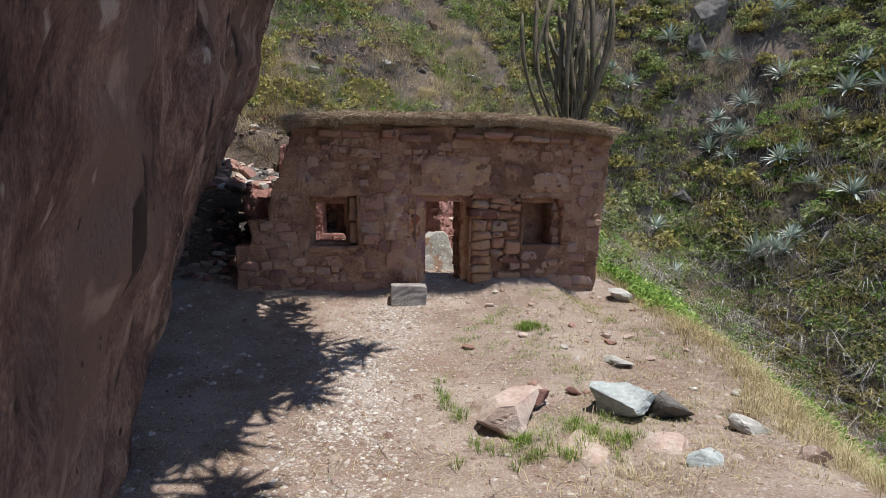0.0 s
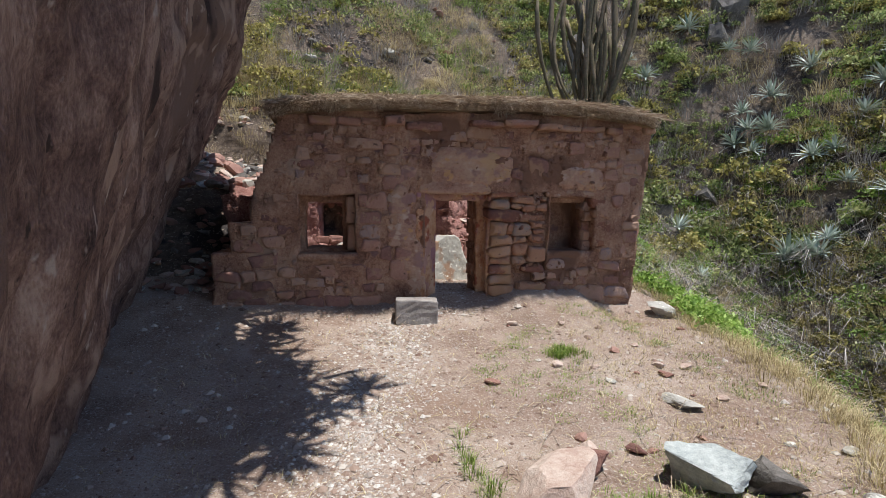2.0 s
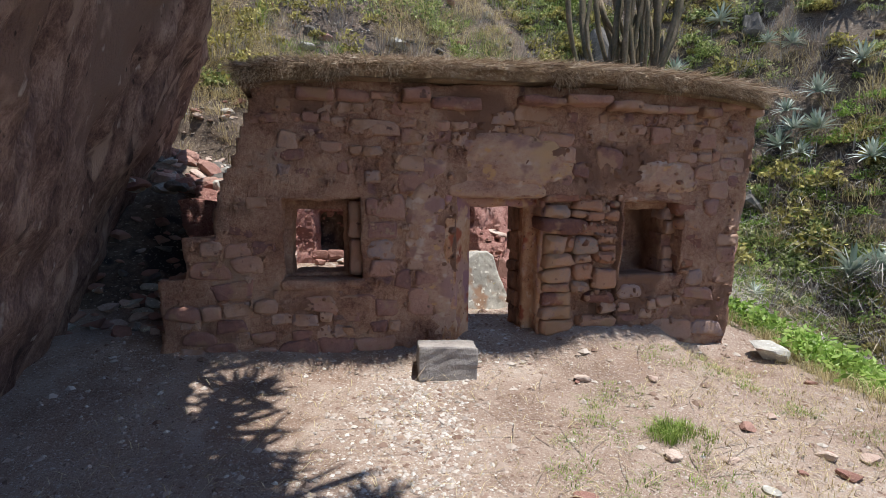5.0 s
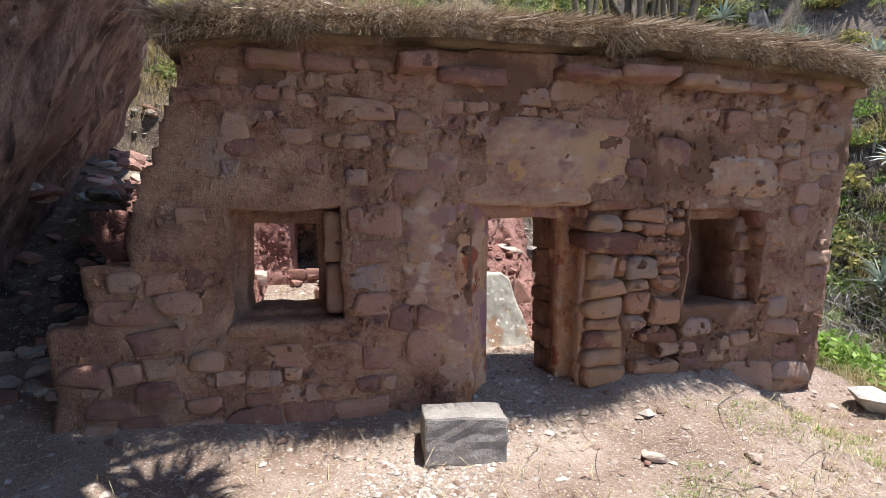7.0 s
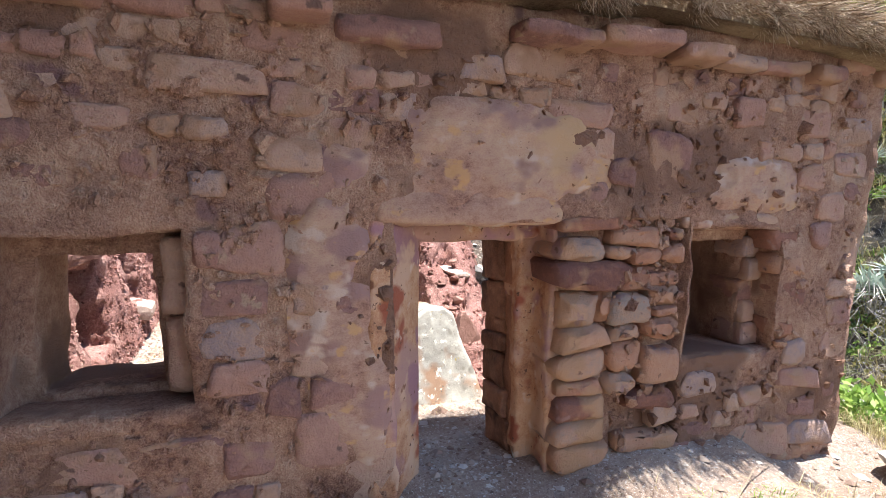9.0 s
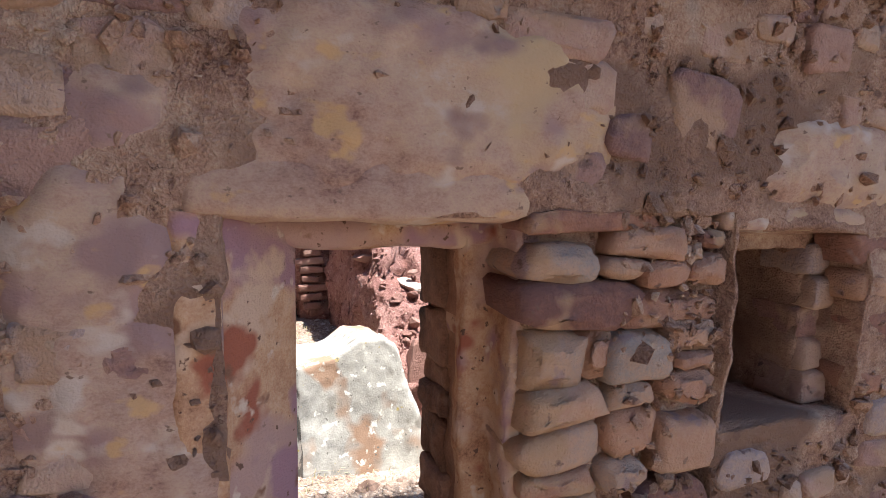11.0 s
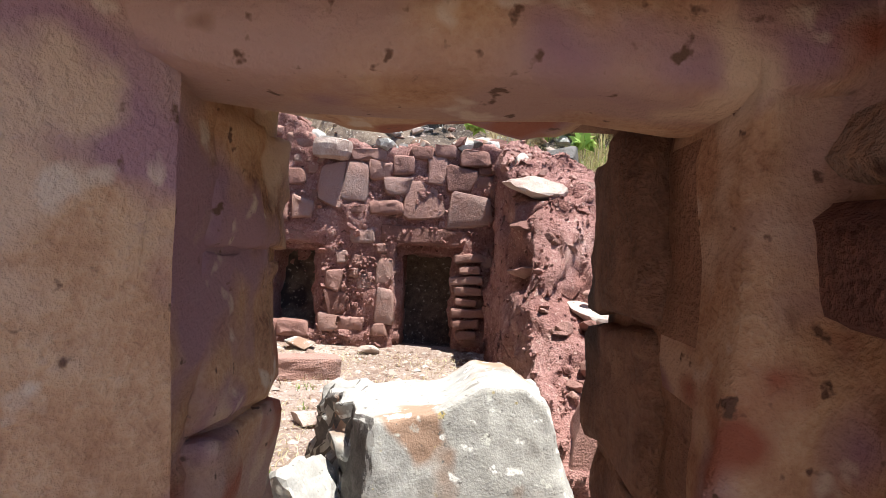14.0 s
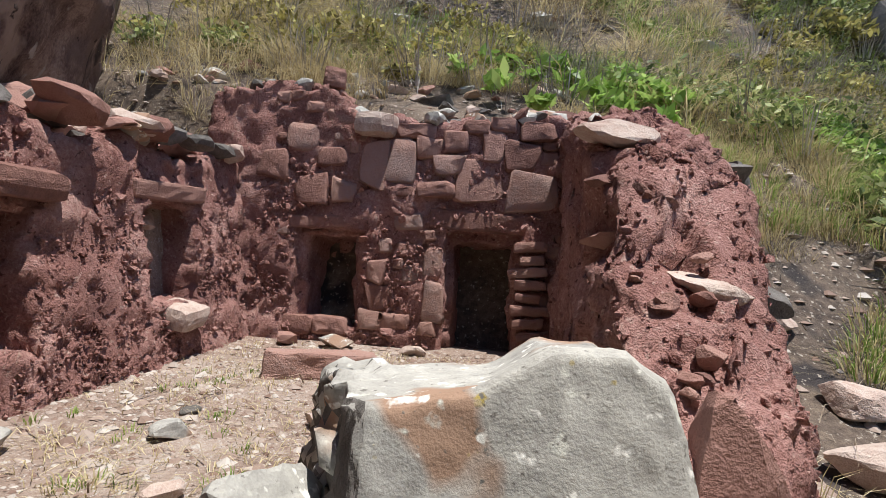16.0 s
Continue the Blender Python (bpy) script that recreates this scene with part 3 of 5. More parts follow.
cy, cz = np.arange(-8, 18.01, 0.11), np.concatenate([np.arange(-1.4, 4.5, 0.11), np.arange(4.5, 8.6, 0.25)])
CY, CZ = np.meshgrid(cy, cz)
cp = xyz(cliff_x(CY, CZ), CY, CZ)
stretch = cp * np.array([1, 1, 0.3])
cn = 0.13 * fbm(stretch, 0.9, 3, 21) + 0.055 * fbm(stretch * np.array([1, 1, 1.2]), 3.0, 4, 22) - 0.09 * np.clip(1 - 7 * np.abs(fbm(stretch + 5, 0.8, 2, 27)), 0, 1)
cp[:, 0] += cn + 0.05 * np.clip(fbm(cp + 3, 1.1, 3, 36) * 3, -1, 1) + 0.03 * fbm(cp * np.array([1, 1, 0.5]), 5.0, 3, 35) + 0.10 * np.abs(fbm(stretch * np.array([1, 1, 0.7]) + 9, 2.0, 3, 29)) - 0.05 - 0.03 * np.clip(cp[:, 2], 0, 4)
ncy, ncz = len(cy), len(cz)
top = len(cp)
# top and back, so that the mass is closed
rim = cp[-ncy:]
cv = np.vstack([cp, rim + np.array([-0.7, 0, 0.5]), rim * np.array([0, 1, 0]) + np.array([-9, 0, 9.5]), rim * np.array([0, 1, 0]) + np.array([-9, 0, -2])])
cf = []
for r in range(ncz + 2):
    k = r * ncy + np.arange(ncy - 1)
    cf.append(np.stack([k, k + ncy, k + ncy + 1, k + 1], 1))
cme = mesh_from("cliff", cv, np.vstack(cf), CLIFF, smooth=True)
cliff = tagged(new("overhanging_cliff", cme), "brown overhanging cliff of streaked weathered rock beside the terrace", "cliff", kind="structure")


# ---- stones of the front wall ----
rng = random.Random(5)
HOLES = ((1.57, 2.62, -2, 1.80), (-0.35, 0.52, 0.60, 1.69), (3.61, 4.43, 0.56, 1.66), (2.60, 3.0, 0.1, 1.64), (1.42, 2.92, 1.64, 1.80), (-0.55, 0.56, 1.61, 1.70), (3.52, 4.62, 1.58, 1.67))
# stones beside the doorway, round the blind niche, west of the doorway, and high up: middle x and z, width, height
BESIDE = ((2.9, 1.62, 0.58, 0.09), (2.79, 1.45, 0.34, 0.15), (3.17, 1.53, 0.36, 0.12), (3.06, 1.43, 0.18, 0.09), (3.26, 1.4, 0.23, 0.12), (3.48, 1.41, 0.18, 0.12), (3.4, 1.49, 0.09, 0.07), (3.5, 1.54, 0.14, 0.08),
          (2.87, 1.28, 0.53, 0.2), (3.33, 1.24, 0.47, 0.17), (2.77, 1.06, 0.29, 0.22), (2.97, 1.08, 0.16, 0.22), (3.16, 1.05, 0.3, 0.21), (3.43, 1.12, 0.24, 0.15), (3.44, 1.02, 0.19, 0.06), (3.42, 0.9, 0.28, 0.16))
LOWER = ((2.81, 0.87, 0.38, 0.15), (2.8, 0.69, 0.37, 0.18), (2.8, 0.54, 0.34, 0.1), (2.82, 0.4, 0.36, 0.16), (2.83, 0.23, 0.4, 0.16), (2.84, 0.05, 0.39, 0.17), (3.13, 0.89, 0.2, 0.1), (3.15, 0.73, 0.25, 0.2), (3.44, 0.64, 0.29, 0.24),
         (3.12, 0.53, 0.23, 0.15), (3.38, 0.4, 0.36, 0.14), (3.35, 0.1, 0.48, 0.14), (4.51, 1.49, 0.3, 0.15), (4.55, 1.3, 0.28, 0.17), (4.58, 1.07, 0.28, 0.22), (4.59, 0.81, 0.29, 0.18))
CORNER = ((4.8, 1.5, 0.2, 0.2), (4.66, 1.93, 0.26, 0.18), (4.88, 1.71, 0.28, 0.22), (5.05, 2.03, 0.4, 0.16), (5.07, 1.38, 0.26, 0.36), (5.12, 1.83, 0.24, 0.15), (4.72, 0.42, 0.39, 0.14), (5.06, 2.26, 0.36, 0.2), (5.08, 1.1, 0.3, 0.14), (5.08, 0.9, 0.26, 0.2), (5.06, 0.65, 0.3, 0.2))
WEST = ((0.82, 1.51, 0.34, 0.26), (0.60, 1.51, 0.13, 0.18), (0.72, 1.26, 0.32, 0.19), (0.72, 1.04, 0.31, 0.21), (1.11, 1.77, 0.41, 0.25), (1.32, 2.04, 0.24, 0.29), (1.02, 1.99, 0.33, 0.17), (1.11, 1.24, 0.21, 0.18), (1.29, 1.2, 0.17, 0.12),
        (1.15, 1.04, 0.33, 0.17), (1.2, 0.87, 0.39, 0.13), (1.23, 0.7, 0.29, 0.16), (1.14, 0.44, 0.28, 0.32), (0.78, 0.38, 0.26, 0.19), (0.74, 0.83, 0.3, 0.18), (0.95, 0.7, 0.17, 0.21), (1.42, 0.17, 0.29, 0.28))
HIGH = ((0.63, 2.35, 0.53, 0.14), (0.98, 2.55, 0.34, 0.15), (2.7, 2.27, 0.39, 0.16), (2.82, 2.1, 0.24, 0.2), (2.53, 2.11, 0.18, 0.11), (3.04, 1.94, 0.2, 0.18), (3.38, 2.02, 0.33, 0.33), (2.4, 2.55, 0.4, 0.2), (3.46, 2.34, 0.25, 0.15), (4.03, 2.35, 0.27, 0.17), (0.17, 2.14, 0.22, 0.11), (0.62, 1.84, 0.18, 0.12))
taken = list(HOLES[:3]) + [(1.42, 2.62, 1.64, 1.80), (-0.55, 0.56, 1.61, 1.70), (3.62, 4.5, 1.58, 1.67)]
for stones, material, lo, hi, fat in ((BESIDE, JAMBSTONE, 0.0, 0.035, 0.11), (LOWER, JAMBSTONE, 0.005, 0.035, 0.10), (CORNER, STONE, 0.01, 0.05, 0.08), (WEST, STONE, 0.012, 0.036, 0.06), (HIGH, STONE, 0.01, 0.036, 0.06)):
    for x, z, w, h in stones:
        door_side = x - w / 2 < 2.70 and 2.5 < x < 3.0 and z < 1.6
        name = "jamb_stone" if door_side else "stone"
        set_stone(wall_front, front_place, x, z, w * 1.07, h * 1.09, rng.uniform(lo, hi), material, rng.randrange(10 ** 6), fat, 0.28 if door_side else 0.1, rng.uniform(-4, 4), name, 3.0 if material is JAMBSTONE else 3.8, 2.0 if material is JAMBSTONE else 1.0)
        taken.append((x - w / 2, x + w / 2, z - h / 2, z + h / 2))
courses(wall_front, (-1.58, 5.2, -0.32, 2.58), lambda x, z: front_left(z) + 0.01 < x < front_right(z) - 0.01, taken, front_place, STONE, lambda x, z: max(plastered(x, z), 0.12), 41, (0.11, 0.23), (0.9, 2.3),
        lambda x, z: (0.015, 0.06) if x < -0.95 or x > 4.9 else (0.0, 0.035) if 2.6 < x < 3.65 and z < 1.7 else (0.004, 0.034), 225)
rw = np.random.default_rng(8)
cx, cz2 = rw.uniform(-1.4, 5.2, 5200), rw.uniform(-0.3, 2.66, 5200)
ok = (cx > front_left(cz2) + 0.03) & (cx < front_right(cz2) - 0.02)
for a, b, c, d in HOLES:
    ok &= ~((cx > a - 0.03) & (cx < b + 0.03) & (cz2 > c - 0.03) & (cz2 < d + 0.03))
cx, cz2 = cx[ok], cz2[ok]
clods(wall_front, np.stack([cx, FRONT_Y + LEAN_Y * cz2 + rw.uniform(-0.012, 0.02, len(cx)), cz2], 1), rw.gamma(1.5, 0.008, len(cx)) + 0.006, MUD, "mud_clods", 9, "crumbling mud and chinking between the stones")

# lintels, and a course of flat eave slabs that stand out under the thatch
slab("lintel", wall_front, 1.45, 2.63, 1.612, 1.82, 0.03, 0.33, PLASTER, 3, "long pinkish plastered stone lintel")
slab("lintel", wall_front, 1.55, 2.66, 1.515, 1.67, -0.25, 0.24, DOORCLAY, 4, "clay-covered inner lintel")
slab("lintel", wall_front, -0.5, 0.56, 1.61, 1.70, 0.004, 0.28, MUD, 5)
slab("lintel", wall_front, 3.55, 4.52, 1.57, 1.67, 0.008, 0.30, PLASTER, 6)
x = -0.55
k = 0
while x < 5.25:
    w = rng.uniform(0.25, 0.62)
    zt = 2.72 + rng.uniform(-0.05, 0.05)
    slab("eave_slab", wall_front, x, min(x + w - 0.02, 5.36), zt - rng.uniform(0.06, 0.13), zt, rng.uniform(0.04, 0.24), 0.7, STONE, 60 + k).rotation_euler.y += rng.uniform(-0.05, 0.05)
    x += w
    k += 1
# worn stones of the inner jambs, which bulge into the passage
for x0, x1, highs, juts in ((1.50, 1.775, (0.30, 0.24, 0.28, 0.2, 0.30, 0.26), (0.0, 0.02, 0.01, 0.012, 0.0, 0.0)), (2.465, 2.78, (0.26, 0.2, 0.26, 0.13, 0.12, 0.26, 0.34), (0.01, 0.03, 0.01, 0.03, 0.0, 0.02, 0.03))):
    z = -0.02
    for k, (h, jut) in enumerate(zip(highs, juts)):
        west = x0 < 2
        me = rounded_box((x1 - x0, 0.36, h - 0.004), 700 + k + 20 * west, 0.03 if not west else 0.022, 0.02, 7)
        me.materials.append(DOORCLAY if west else SHADEDPASSAGE)
        me.shade_smooth()
        part("jamb_stone", me, wall_front).matrix_local = pose((x0 + x1) / 2 + (jut if west else -jut), 10.39 + rng.uniform(-0.02, 0.02), z + h / 2, rng.uniform(-2, 2), rng.uniform(-2, 2), rng.uniform(-3, 3))
        z += h

# plaster skins: thin uneven coats left on the stones
def coat(parent, cx, cz, w, h, seed, out=0.026):
    r = np.random.default_rng(seed)
    nu, nv = 90, 46
    U, W = np.meshgrid(np.linspace(-1, 1, nu), np.linspace(-1, 1, nv))
    px = xyz(cx + U * w / 2, 0, cz + W * h / 2)
    edge = 1 - ((np.abs(U) ** 3 + np.abs(W) ** 3) ** 0.8).ravel()
    lift = out * np.clip(edge * 2.7 + 1.4 * fbm(px, 2.6, 5, seed) - 1.1, -0.9, 1)
    lift += 0.010 * fbm(px, 7, 3, seed + 3)
    V = np.array([front_place(p[0], -q, p[2]) for p, q in zip(px, lift)])
    i = (np.arange(nv - 1)[:, None] * nu + np.arange(nu - 1)[None]).ravel()
    return part("plaster_coat", mesh_from("plaster_coat", V, np.stack([i, i + 1, i + nu + 1, i + nu], 1), PLASTER, True), parent)


def splay(parent, x0, x1, d0, d1, z0, z1, seed):
    """The smooth plaster that rounds a jamb from the wall's face into the recess."""
    nu, nv = 26, 60
    U, W = np.meshgrid(np.linspace(0, 1, nu), np.linspace(z0, z1, nv))
    px = xyz(x0 + (x1 - x0) * U, np.interp(U, [0, 0.18, 0.4, 1], [0.04, d0, d0 + 0.03, d1]), W)
    px[:, 1] += 0.012 * fbm(px, 3.0, 3, seed) + 0.004 * fbm(px, 14, 2, seed + 2)
    V = np.array([front_place(*p) for p in px])
    i = (np.arange(nv - 1)[:, None] * nu + np.arange(nu - 1)[None]).ravel()
    return part("plaster_coat", mesh_from("plaster_coat", V, np.stack([i, i + 1, i + nu + 1, i + nu], 1), DOORCLAY, True), parent)


splay(wall_front, 1.36, 1.80, -0.016, 0.30, -0.1, 1.64, 12)
coat(wall_front, 2.06, 1.985, 1.8, 0.68, 1, 0.03)
coat(wall_front, 1.27, 0.95, 0.58, 1.75, 4, 0.03)
coat(wall_front, 4.15, 1.86, 0.95, 0.45, 2)
for k, (x0, x1, z0, z1) in enumerate(((0.36, 0.53, 1.16, 1.58), (0.37, 0.54, 0.74, 1.14))):
    slab("jamb_slab", wall_front, x0, x1, z0, z1, -0.12, 0.42, STONE, 140 + k)
slab("sill", wall_front, -0.36, 0.54, 0.60, 0.72, 0.03, 0.6, MUD, 150)
slab("sill", wall_front, 3.6, 4.45, 0.56, 0.68, 0.0, 0.55, MUD, 151)
for k in range(5):
    set_stone(wall_front, front_place, 4.38 + 0.02 * (k % 2), 0.76 + 0.165 * k, 0.2, 0.17, -0.12 - 0.03 * (k % 3), STONE, 170 + k, 0.08, 0.2, 3 * (k % 3) - 3)

# ---- thatch on the wall's crown ----
def crown(x):
    return np.interp(x, [-0.75, -0.4, 0.4, 1.6, 3.1, 4.2, 4.9, 5.5], [2.78, 2.86, 2.93, 2.95, 2.98, 2.93, 2.86, 2.74])


tx, ty = np.linspace(-0.68, 5.28, 120), np.linspace(0, 1, 14)
TX, TY = np.meshgrid(tx, ty)
TYW = 9.36 + 1.23 * TY
arch = np.sin(np.pi * np.clip(TY * 0.96 + 0.02, 0, 1)) ** 0.5
TZ = crown(TX) - 0.05 + 0.18 * arch
tp = xyz(TX, TYW, TZ)
tp[:, 2] += 0.035 * fbm(tp, 2.6, 3, 31)
tp[:, 1] += 0.12 * vnoise(tp, 2.2, 33) * (1 - arch.ravel())
low = tp.copy()
low[:, 2] = np.minimum(crown(low[:, 0]) - 0.12, tp[:, 2] - 0.02)
n1, n2 = len(tx), len(ty)
i = (np.arange(n2 - 1)[:, None] * n1 + np.arange(n1 - 1)[None]).ravel()
q = np.stack([i, i + 1, i + n1 + 1, i + n1], 1)
N = len(tp)
ring = list(range(n1)) + [r * n1 + n1 - 1 for r in range(1, n2)] + [(n2 - 1) * n1 + k for k in range(n1 - 2, -1, -1)] + [r * n1 for r in range(n2 - 2, 0, -1)]
sides = [[a, b, b + N, a + N] for a, b in zip(ring, ring[1:] + ring[:1])]
thatch = tagged(new("thatch"), "weathered grey-brown straw thatch capping the stone wall", "thatch")
part("thatch_body", mesh_from("thatch_body", np.vstack([tp, low]), q.tolist() + (q + N)[:, ::-1].tolist() + sides, STRAWBODY, True), thatch)


def strands(count, seed, kind):
    """Loose straws: on the crown they lie across the wall, at the eaves they hang."""
    r = np.random.default_rng(seed)
    x = r.uniform(-0.74, 5.36, count)
    clump = 0.5 + 0.5 * vnoise(xyz(x, 0, 0), 5.0, seed)
    if kind == "crown":
        y = r.uniform(9.2, 10.7, count)
        a = (y - 9.24) / 1.55
        z = crown(x) - 0.04 + 0.18 * np.sin(np.pi * np.clip(a * 0.96 + 0.02, 0.01, 0.99)) ** 0.5 + r.uniform(-0.01, 0.03, count)
        d = np.stack([r.normal(0, 0.35, count), -np.ones(count), r.normal(0, 0.12, count)], 1)
        L, W = r.uniform(0.1, 0.3, count), r.uniform(0.002, 0.005, count)
    else:
        y = 9.36 + 0.12 * vnoise(xyz(x, 9.3, 2.8), 2.2, 33) + r.uniform(-0.1, 0.1, count)
        z = crown(x) - 0.03 + r.uniform(-0.06, 0.09, count)
        d = np.stack([r.normal(0, 0.5, count), -r.uniform(0.1, 1.0, count), -r.uniform(-0.1, 1.0, count) * (0.3 + clump)], 1)
        L, W = r.uniform(0.04, 0.11, count) * (0.4 + 1.3 * clump ** 4), r.uniform(0.002, 0.004, count)
    d /= np.linalg.norm(d, axis=1)[:, None]
    P = np.stack([x, y, z], 1)
    s = np.cross(d, r.normal(size=(count, 3)))
    s /= np.linalg.norm(s, axis=1)[:, None]
    s *= W[:, None]
    e = P + d * L[:, None]
    e[:, 2] -= 0.15 * L
    V = np.stack([P - s, P + s, e + s * 0.4, e - s * 0.4], 1).reshape(-1, 3)
    return mesh_from("straw_layer", V, (np.arange(count)[:, None] * 4 + np.arange(4)).tolist(), STRAW)


tagged(part("straw_layer", strands(18000, 3, "crown"), thatch), kind="stuff")
tagged(part("straw_fringe", strands(22000, 4, "eave"), thatch, "frayed straw fringe at the eaves"), kind="stuff")


def ground_at(x, y):
    return float(ground(np.array([x]), np.array([y]))[0])


# ---- the room behind: back wall with two niches, west wall with two niches ----
def back_place(u, d, z):
    return (u, 15.66 + d + 0.03 * z, z)


def back_top(u):
    return np.interp(u, [-1.3, -0.8, 0.0, 0.2, 0.5, 1.2, 2.0, 2.8], [3.0, 3.12, 3.1, 2.95, 2.74, 2.72, 2.76, 2.84])


def back_depth(u, z):
    if z > back_top(u) + 0.05 * math.sin(9 * u):
        return None
    if -0.16 < u < 0.55 and 0.50 < z < 1.53:
        return 0.7 if -0.06 < u < 0.47 and z < 1.46 else 0.12
    if 1.43 < u < 2.20 and 0.30 < z < 1.56:
        return 0.8 if 1.52 < u < 2.12 and z < 1.46 else 0.14
    return 0.0


wall_back = relief_wall("wall_back", grid_lines(-1.3, 2.8, 0.05, [-0.16, -0.06, 0.47, 0.55, 1.43, 1.52, 2.12, 2.20]), grid_lines(0.1, 3.2, 0.05, [0.50, 1.46, 1.53, 1.56]),
                        back_depth, 1.0, back_place, REDMUD, 0.030, 51, "ruined red mud and stone wall with two niches", fscale=11, famp=1.1)


def west_place(u, d, z):
    return (-0.53 - d - 0.2 * z, u, z)


def west_depth(u, z):
    if z > 1.72 + 0.1 * math.sin(5 * u) + 0.12 * (u - 12):
        return None
    if 14.18 < u < 14.86 and 0.72 < z < 1.56:
        return 0.6
    if 12.2 < u < 13.14 and 0.42 < z < 1.28:
        return 0.5
    return 0.0


wall_west = relief_wall("wall_west", grid_lines(10.6, 15.7, 0.05, [12.2, 13.14, 14.18, 14.86]), grid_lines(-0.1, 2.3, 0.05, [0.42, 0.72, 1.28, 1.56]),
                        west_depth, 0.7, west_place, REDMUD, 0.036, 61, "crumbling red mud wall with deep niches and loose stones on top", fscale=11, famp=1.2)


COPING = ((1.05, 2.6, 0.4, 0.14), (0.92, 2.27, 0.27, 0.46), (0.63, 2.23, 0.29, 0.44), (1.2, 2.43, 0.24, 0.21), (1.42, 2.25, 0.3, 0.21), (1.3, 1.98, 0.39, 0.15), (1.74, 2.09, 0.46, 0.43), (1.68, 2.66, 0.27, 0.15),
          (1.97, 2.69, 0.26, 0.15), (2.16, 2.35, 0.32, 0.3), (2.29, 1.99, 0.46, 0.36), (2.33, 2.62, 0.34, 0.18), (1.87, 2.46, 0.22, 0.3), (1.48, 2.5, 0.24, 0.22), (0.93, 1.96, 0.26, 0.12))
NICHES = ((-0.05, 1.94, 0.35, 0.31), (-0.2, 2.52, 0.36, 0.28), (0.3, 1.93, 0.22, 0.24), (0.73, 1.1, 0.18, 0.23), (0.78, 0.83, 0.24, 0.26), (1.34, 0.82, 0.2, 0.38), (1.32, 1.23, 0.19, 0.3), (1.3, 0.55, 0.17, 0.14), (-0.08, 0.5, 0.31, 0.2), (0.27, 0.51, 0.34, 0.18),
          (0.95, 0.6, 0.3, 0.16), (0.7, 0.6, 0.24, 0.2), (0.2, 2.75, 0.3, 0.18), (0.15, 2.3, 0.3, 0.2), (-0.5, 2.2, 0.3, 0.3))
back_taken = [(-0.18, 0.57, 0.46, 1.62), (1.41, 2.22, 0.2, 1.82)]
for stones, lo, hi in ((COPING, 0.025, 0.07), (NICHES, 0.015, 0.05)):
    for x, z, w, h in stones:
        set_stone(wall_back, back_place, x, z, w * 1.1, h * 1.1, rng.uniform(lo, hi), REDSTONE, rng.randrange(10 ** 6), 0.1, 0.12, rng.uniform(-5, 5), "stone", 4.6, 0.7)
        back_taken.append((x - w / 2, x + w / 2, z - h / 2, z + h / 2))
courses(wall_back, (-0.62, 2.55, 0.45, 2.95), lambda x, z: z < back_top(x) - 0.04, back_taken, back_place, REDSTONE, lambda x, z: 0.1 if z > 1.75 and x > 0.2 else 0.6, 77, (0.1, 0.2), (0.9, 1.9), lambda x, z: (0.0, 0.04), 120)


def room_block(name, parent, size, at, turn, seed, material, bevel=0.03, label=""):
    me = rounded_box(size, seed, bevel, 0.014, 4)
    me.materials.append(material)
    ob = part(name, me, parent, label)
    ob.matrix_local = pose(*at, *turn)
    return ob


room_block("lintel", wall_back, (1.05, 0.35, 0.2), (1.78, 15.87, 1.67), (0, 2, 0), 5, REDSTONE, label="triangular red stone lintel")
room_block("lintel", wall_back, (0.95, 0.35, 0.13), (0.2, 15.87, 1.60), (0, -1, 0), 6, REDSTONE)
for k in range(8):
    room_block("jamb_stone", wall_back, (0.24 + 0.08 * (k % 3), 0.3, 0.1), (2.32 - 0.03 * (k % 2), 15.72, 0.55 + 0.125 * k), (0, rng.uniform(-5, 5), rng.uniform(-6, 6)), 20 + k, REDSTONE)
room_block("lintel", wall_west, (0.5, 0.95, 0.16), (-1.04, 14.5, 1.66), (6, 3, 0), 31, REDSTONE, label="red sandstone lintel slab over a niche")
room_block("lintel", wall_west, (0.6, 1.35, 0.2), (-0.96, 12.65, 1.42), (3, 0, 0), 32, REDSTONE, 0.08, label="reddish lintel slab over a niche")
room_block("niche_sill", wall_west, (0.34, 0.42, 0.2), (-0.66, 14.55, 0.60), (8, 12, 5), 33, PINKROCK, 0.08)

# stones that cap the west wall and the crest of the back wall
for k in range(90):
    y = 11.6 + 4.0 * rng.random()
    s = rng.uniform(0.18, 0.45)
    x = -0.88 - rng.random() ** 1.4 * 1.6
    me = rock_mesh("stone", (s, s * rng.uniform(0.8, 1.3), s * rng.uniform(0.45, 0.75)), 200 + k, rng.choice((REDSTONE, REDSTONE, PINKROCK, GREYROCK, DARKROCK)), 8, 2, 0.05)
    part("stone", me, wall_west).matrix_local = pose(x, y, max(float(ground(np.array([x]), np.array([y]))[0]) if x < -1.25 else 1.86 + 0.1 * (y - 12), 1.78) + s * 0.12, rng.uniform(-15, 15), rng.uniform(-15, 15), rng.uniform(0, 360))
for k in range(34):
    x = -1.0 + 3.6 * rng.random()
    s = rng.uniform(0.13, 0.32)
    me = rock_mesh("stone", (s * 1.3, s, s * 0.7), 300 + k, rng.choice((REDSTONE, GREYROCK, REDSTONE, DARKROCK)), 8, 2, 0.05)
    part("stone", me, wall_back).matrix_local = pose(x, 15.78 + 0.25 * rng.random(), float(back_top(x)) + 0.02, rng.uniform(-12, 12), rng.uniform(-12, 12), rng.uniform(0, 360))
room_block("coping_stone", wall_back, (0.24, 0.24, 0.24), (0.06, 15.85, 3.2), (0, 3, 20), 41, REDSTONE, 0.06)
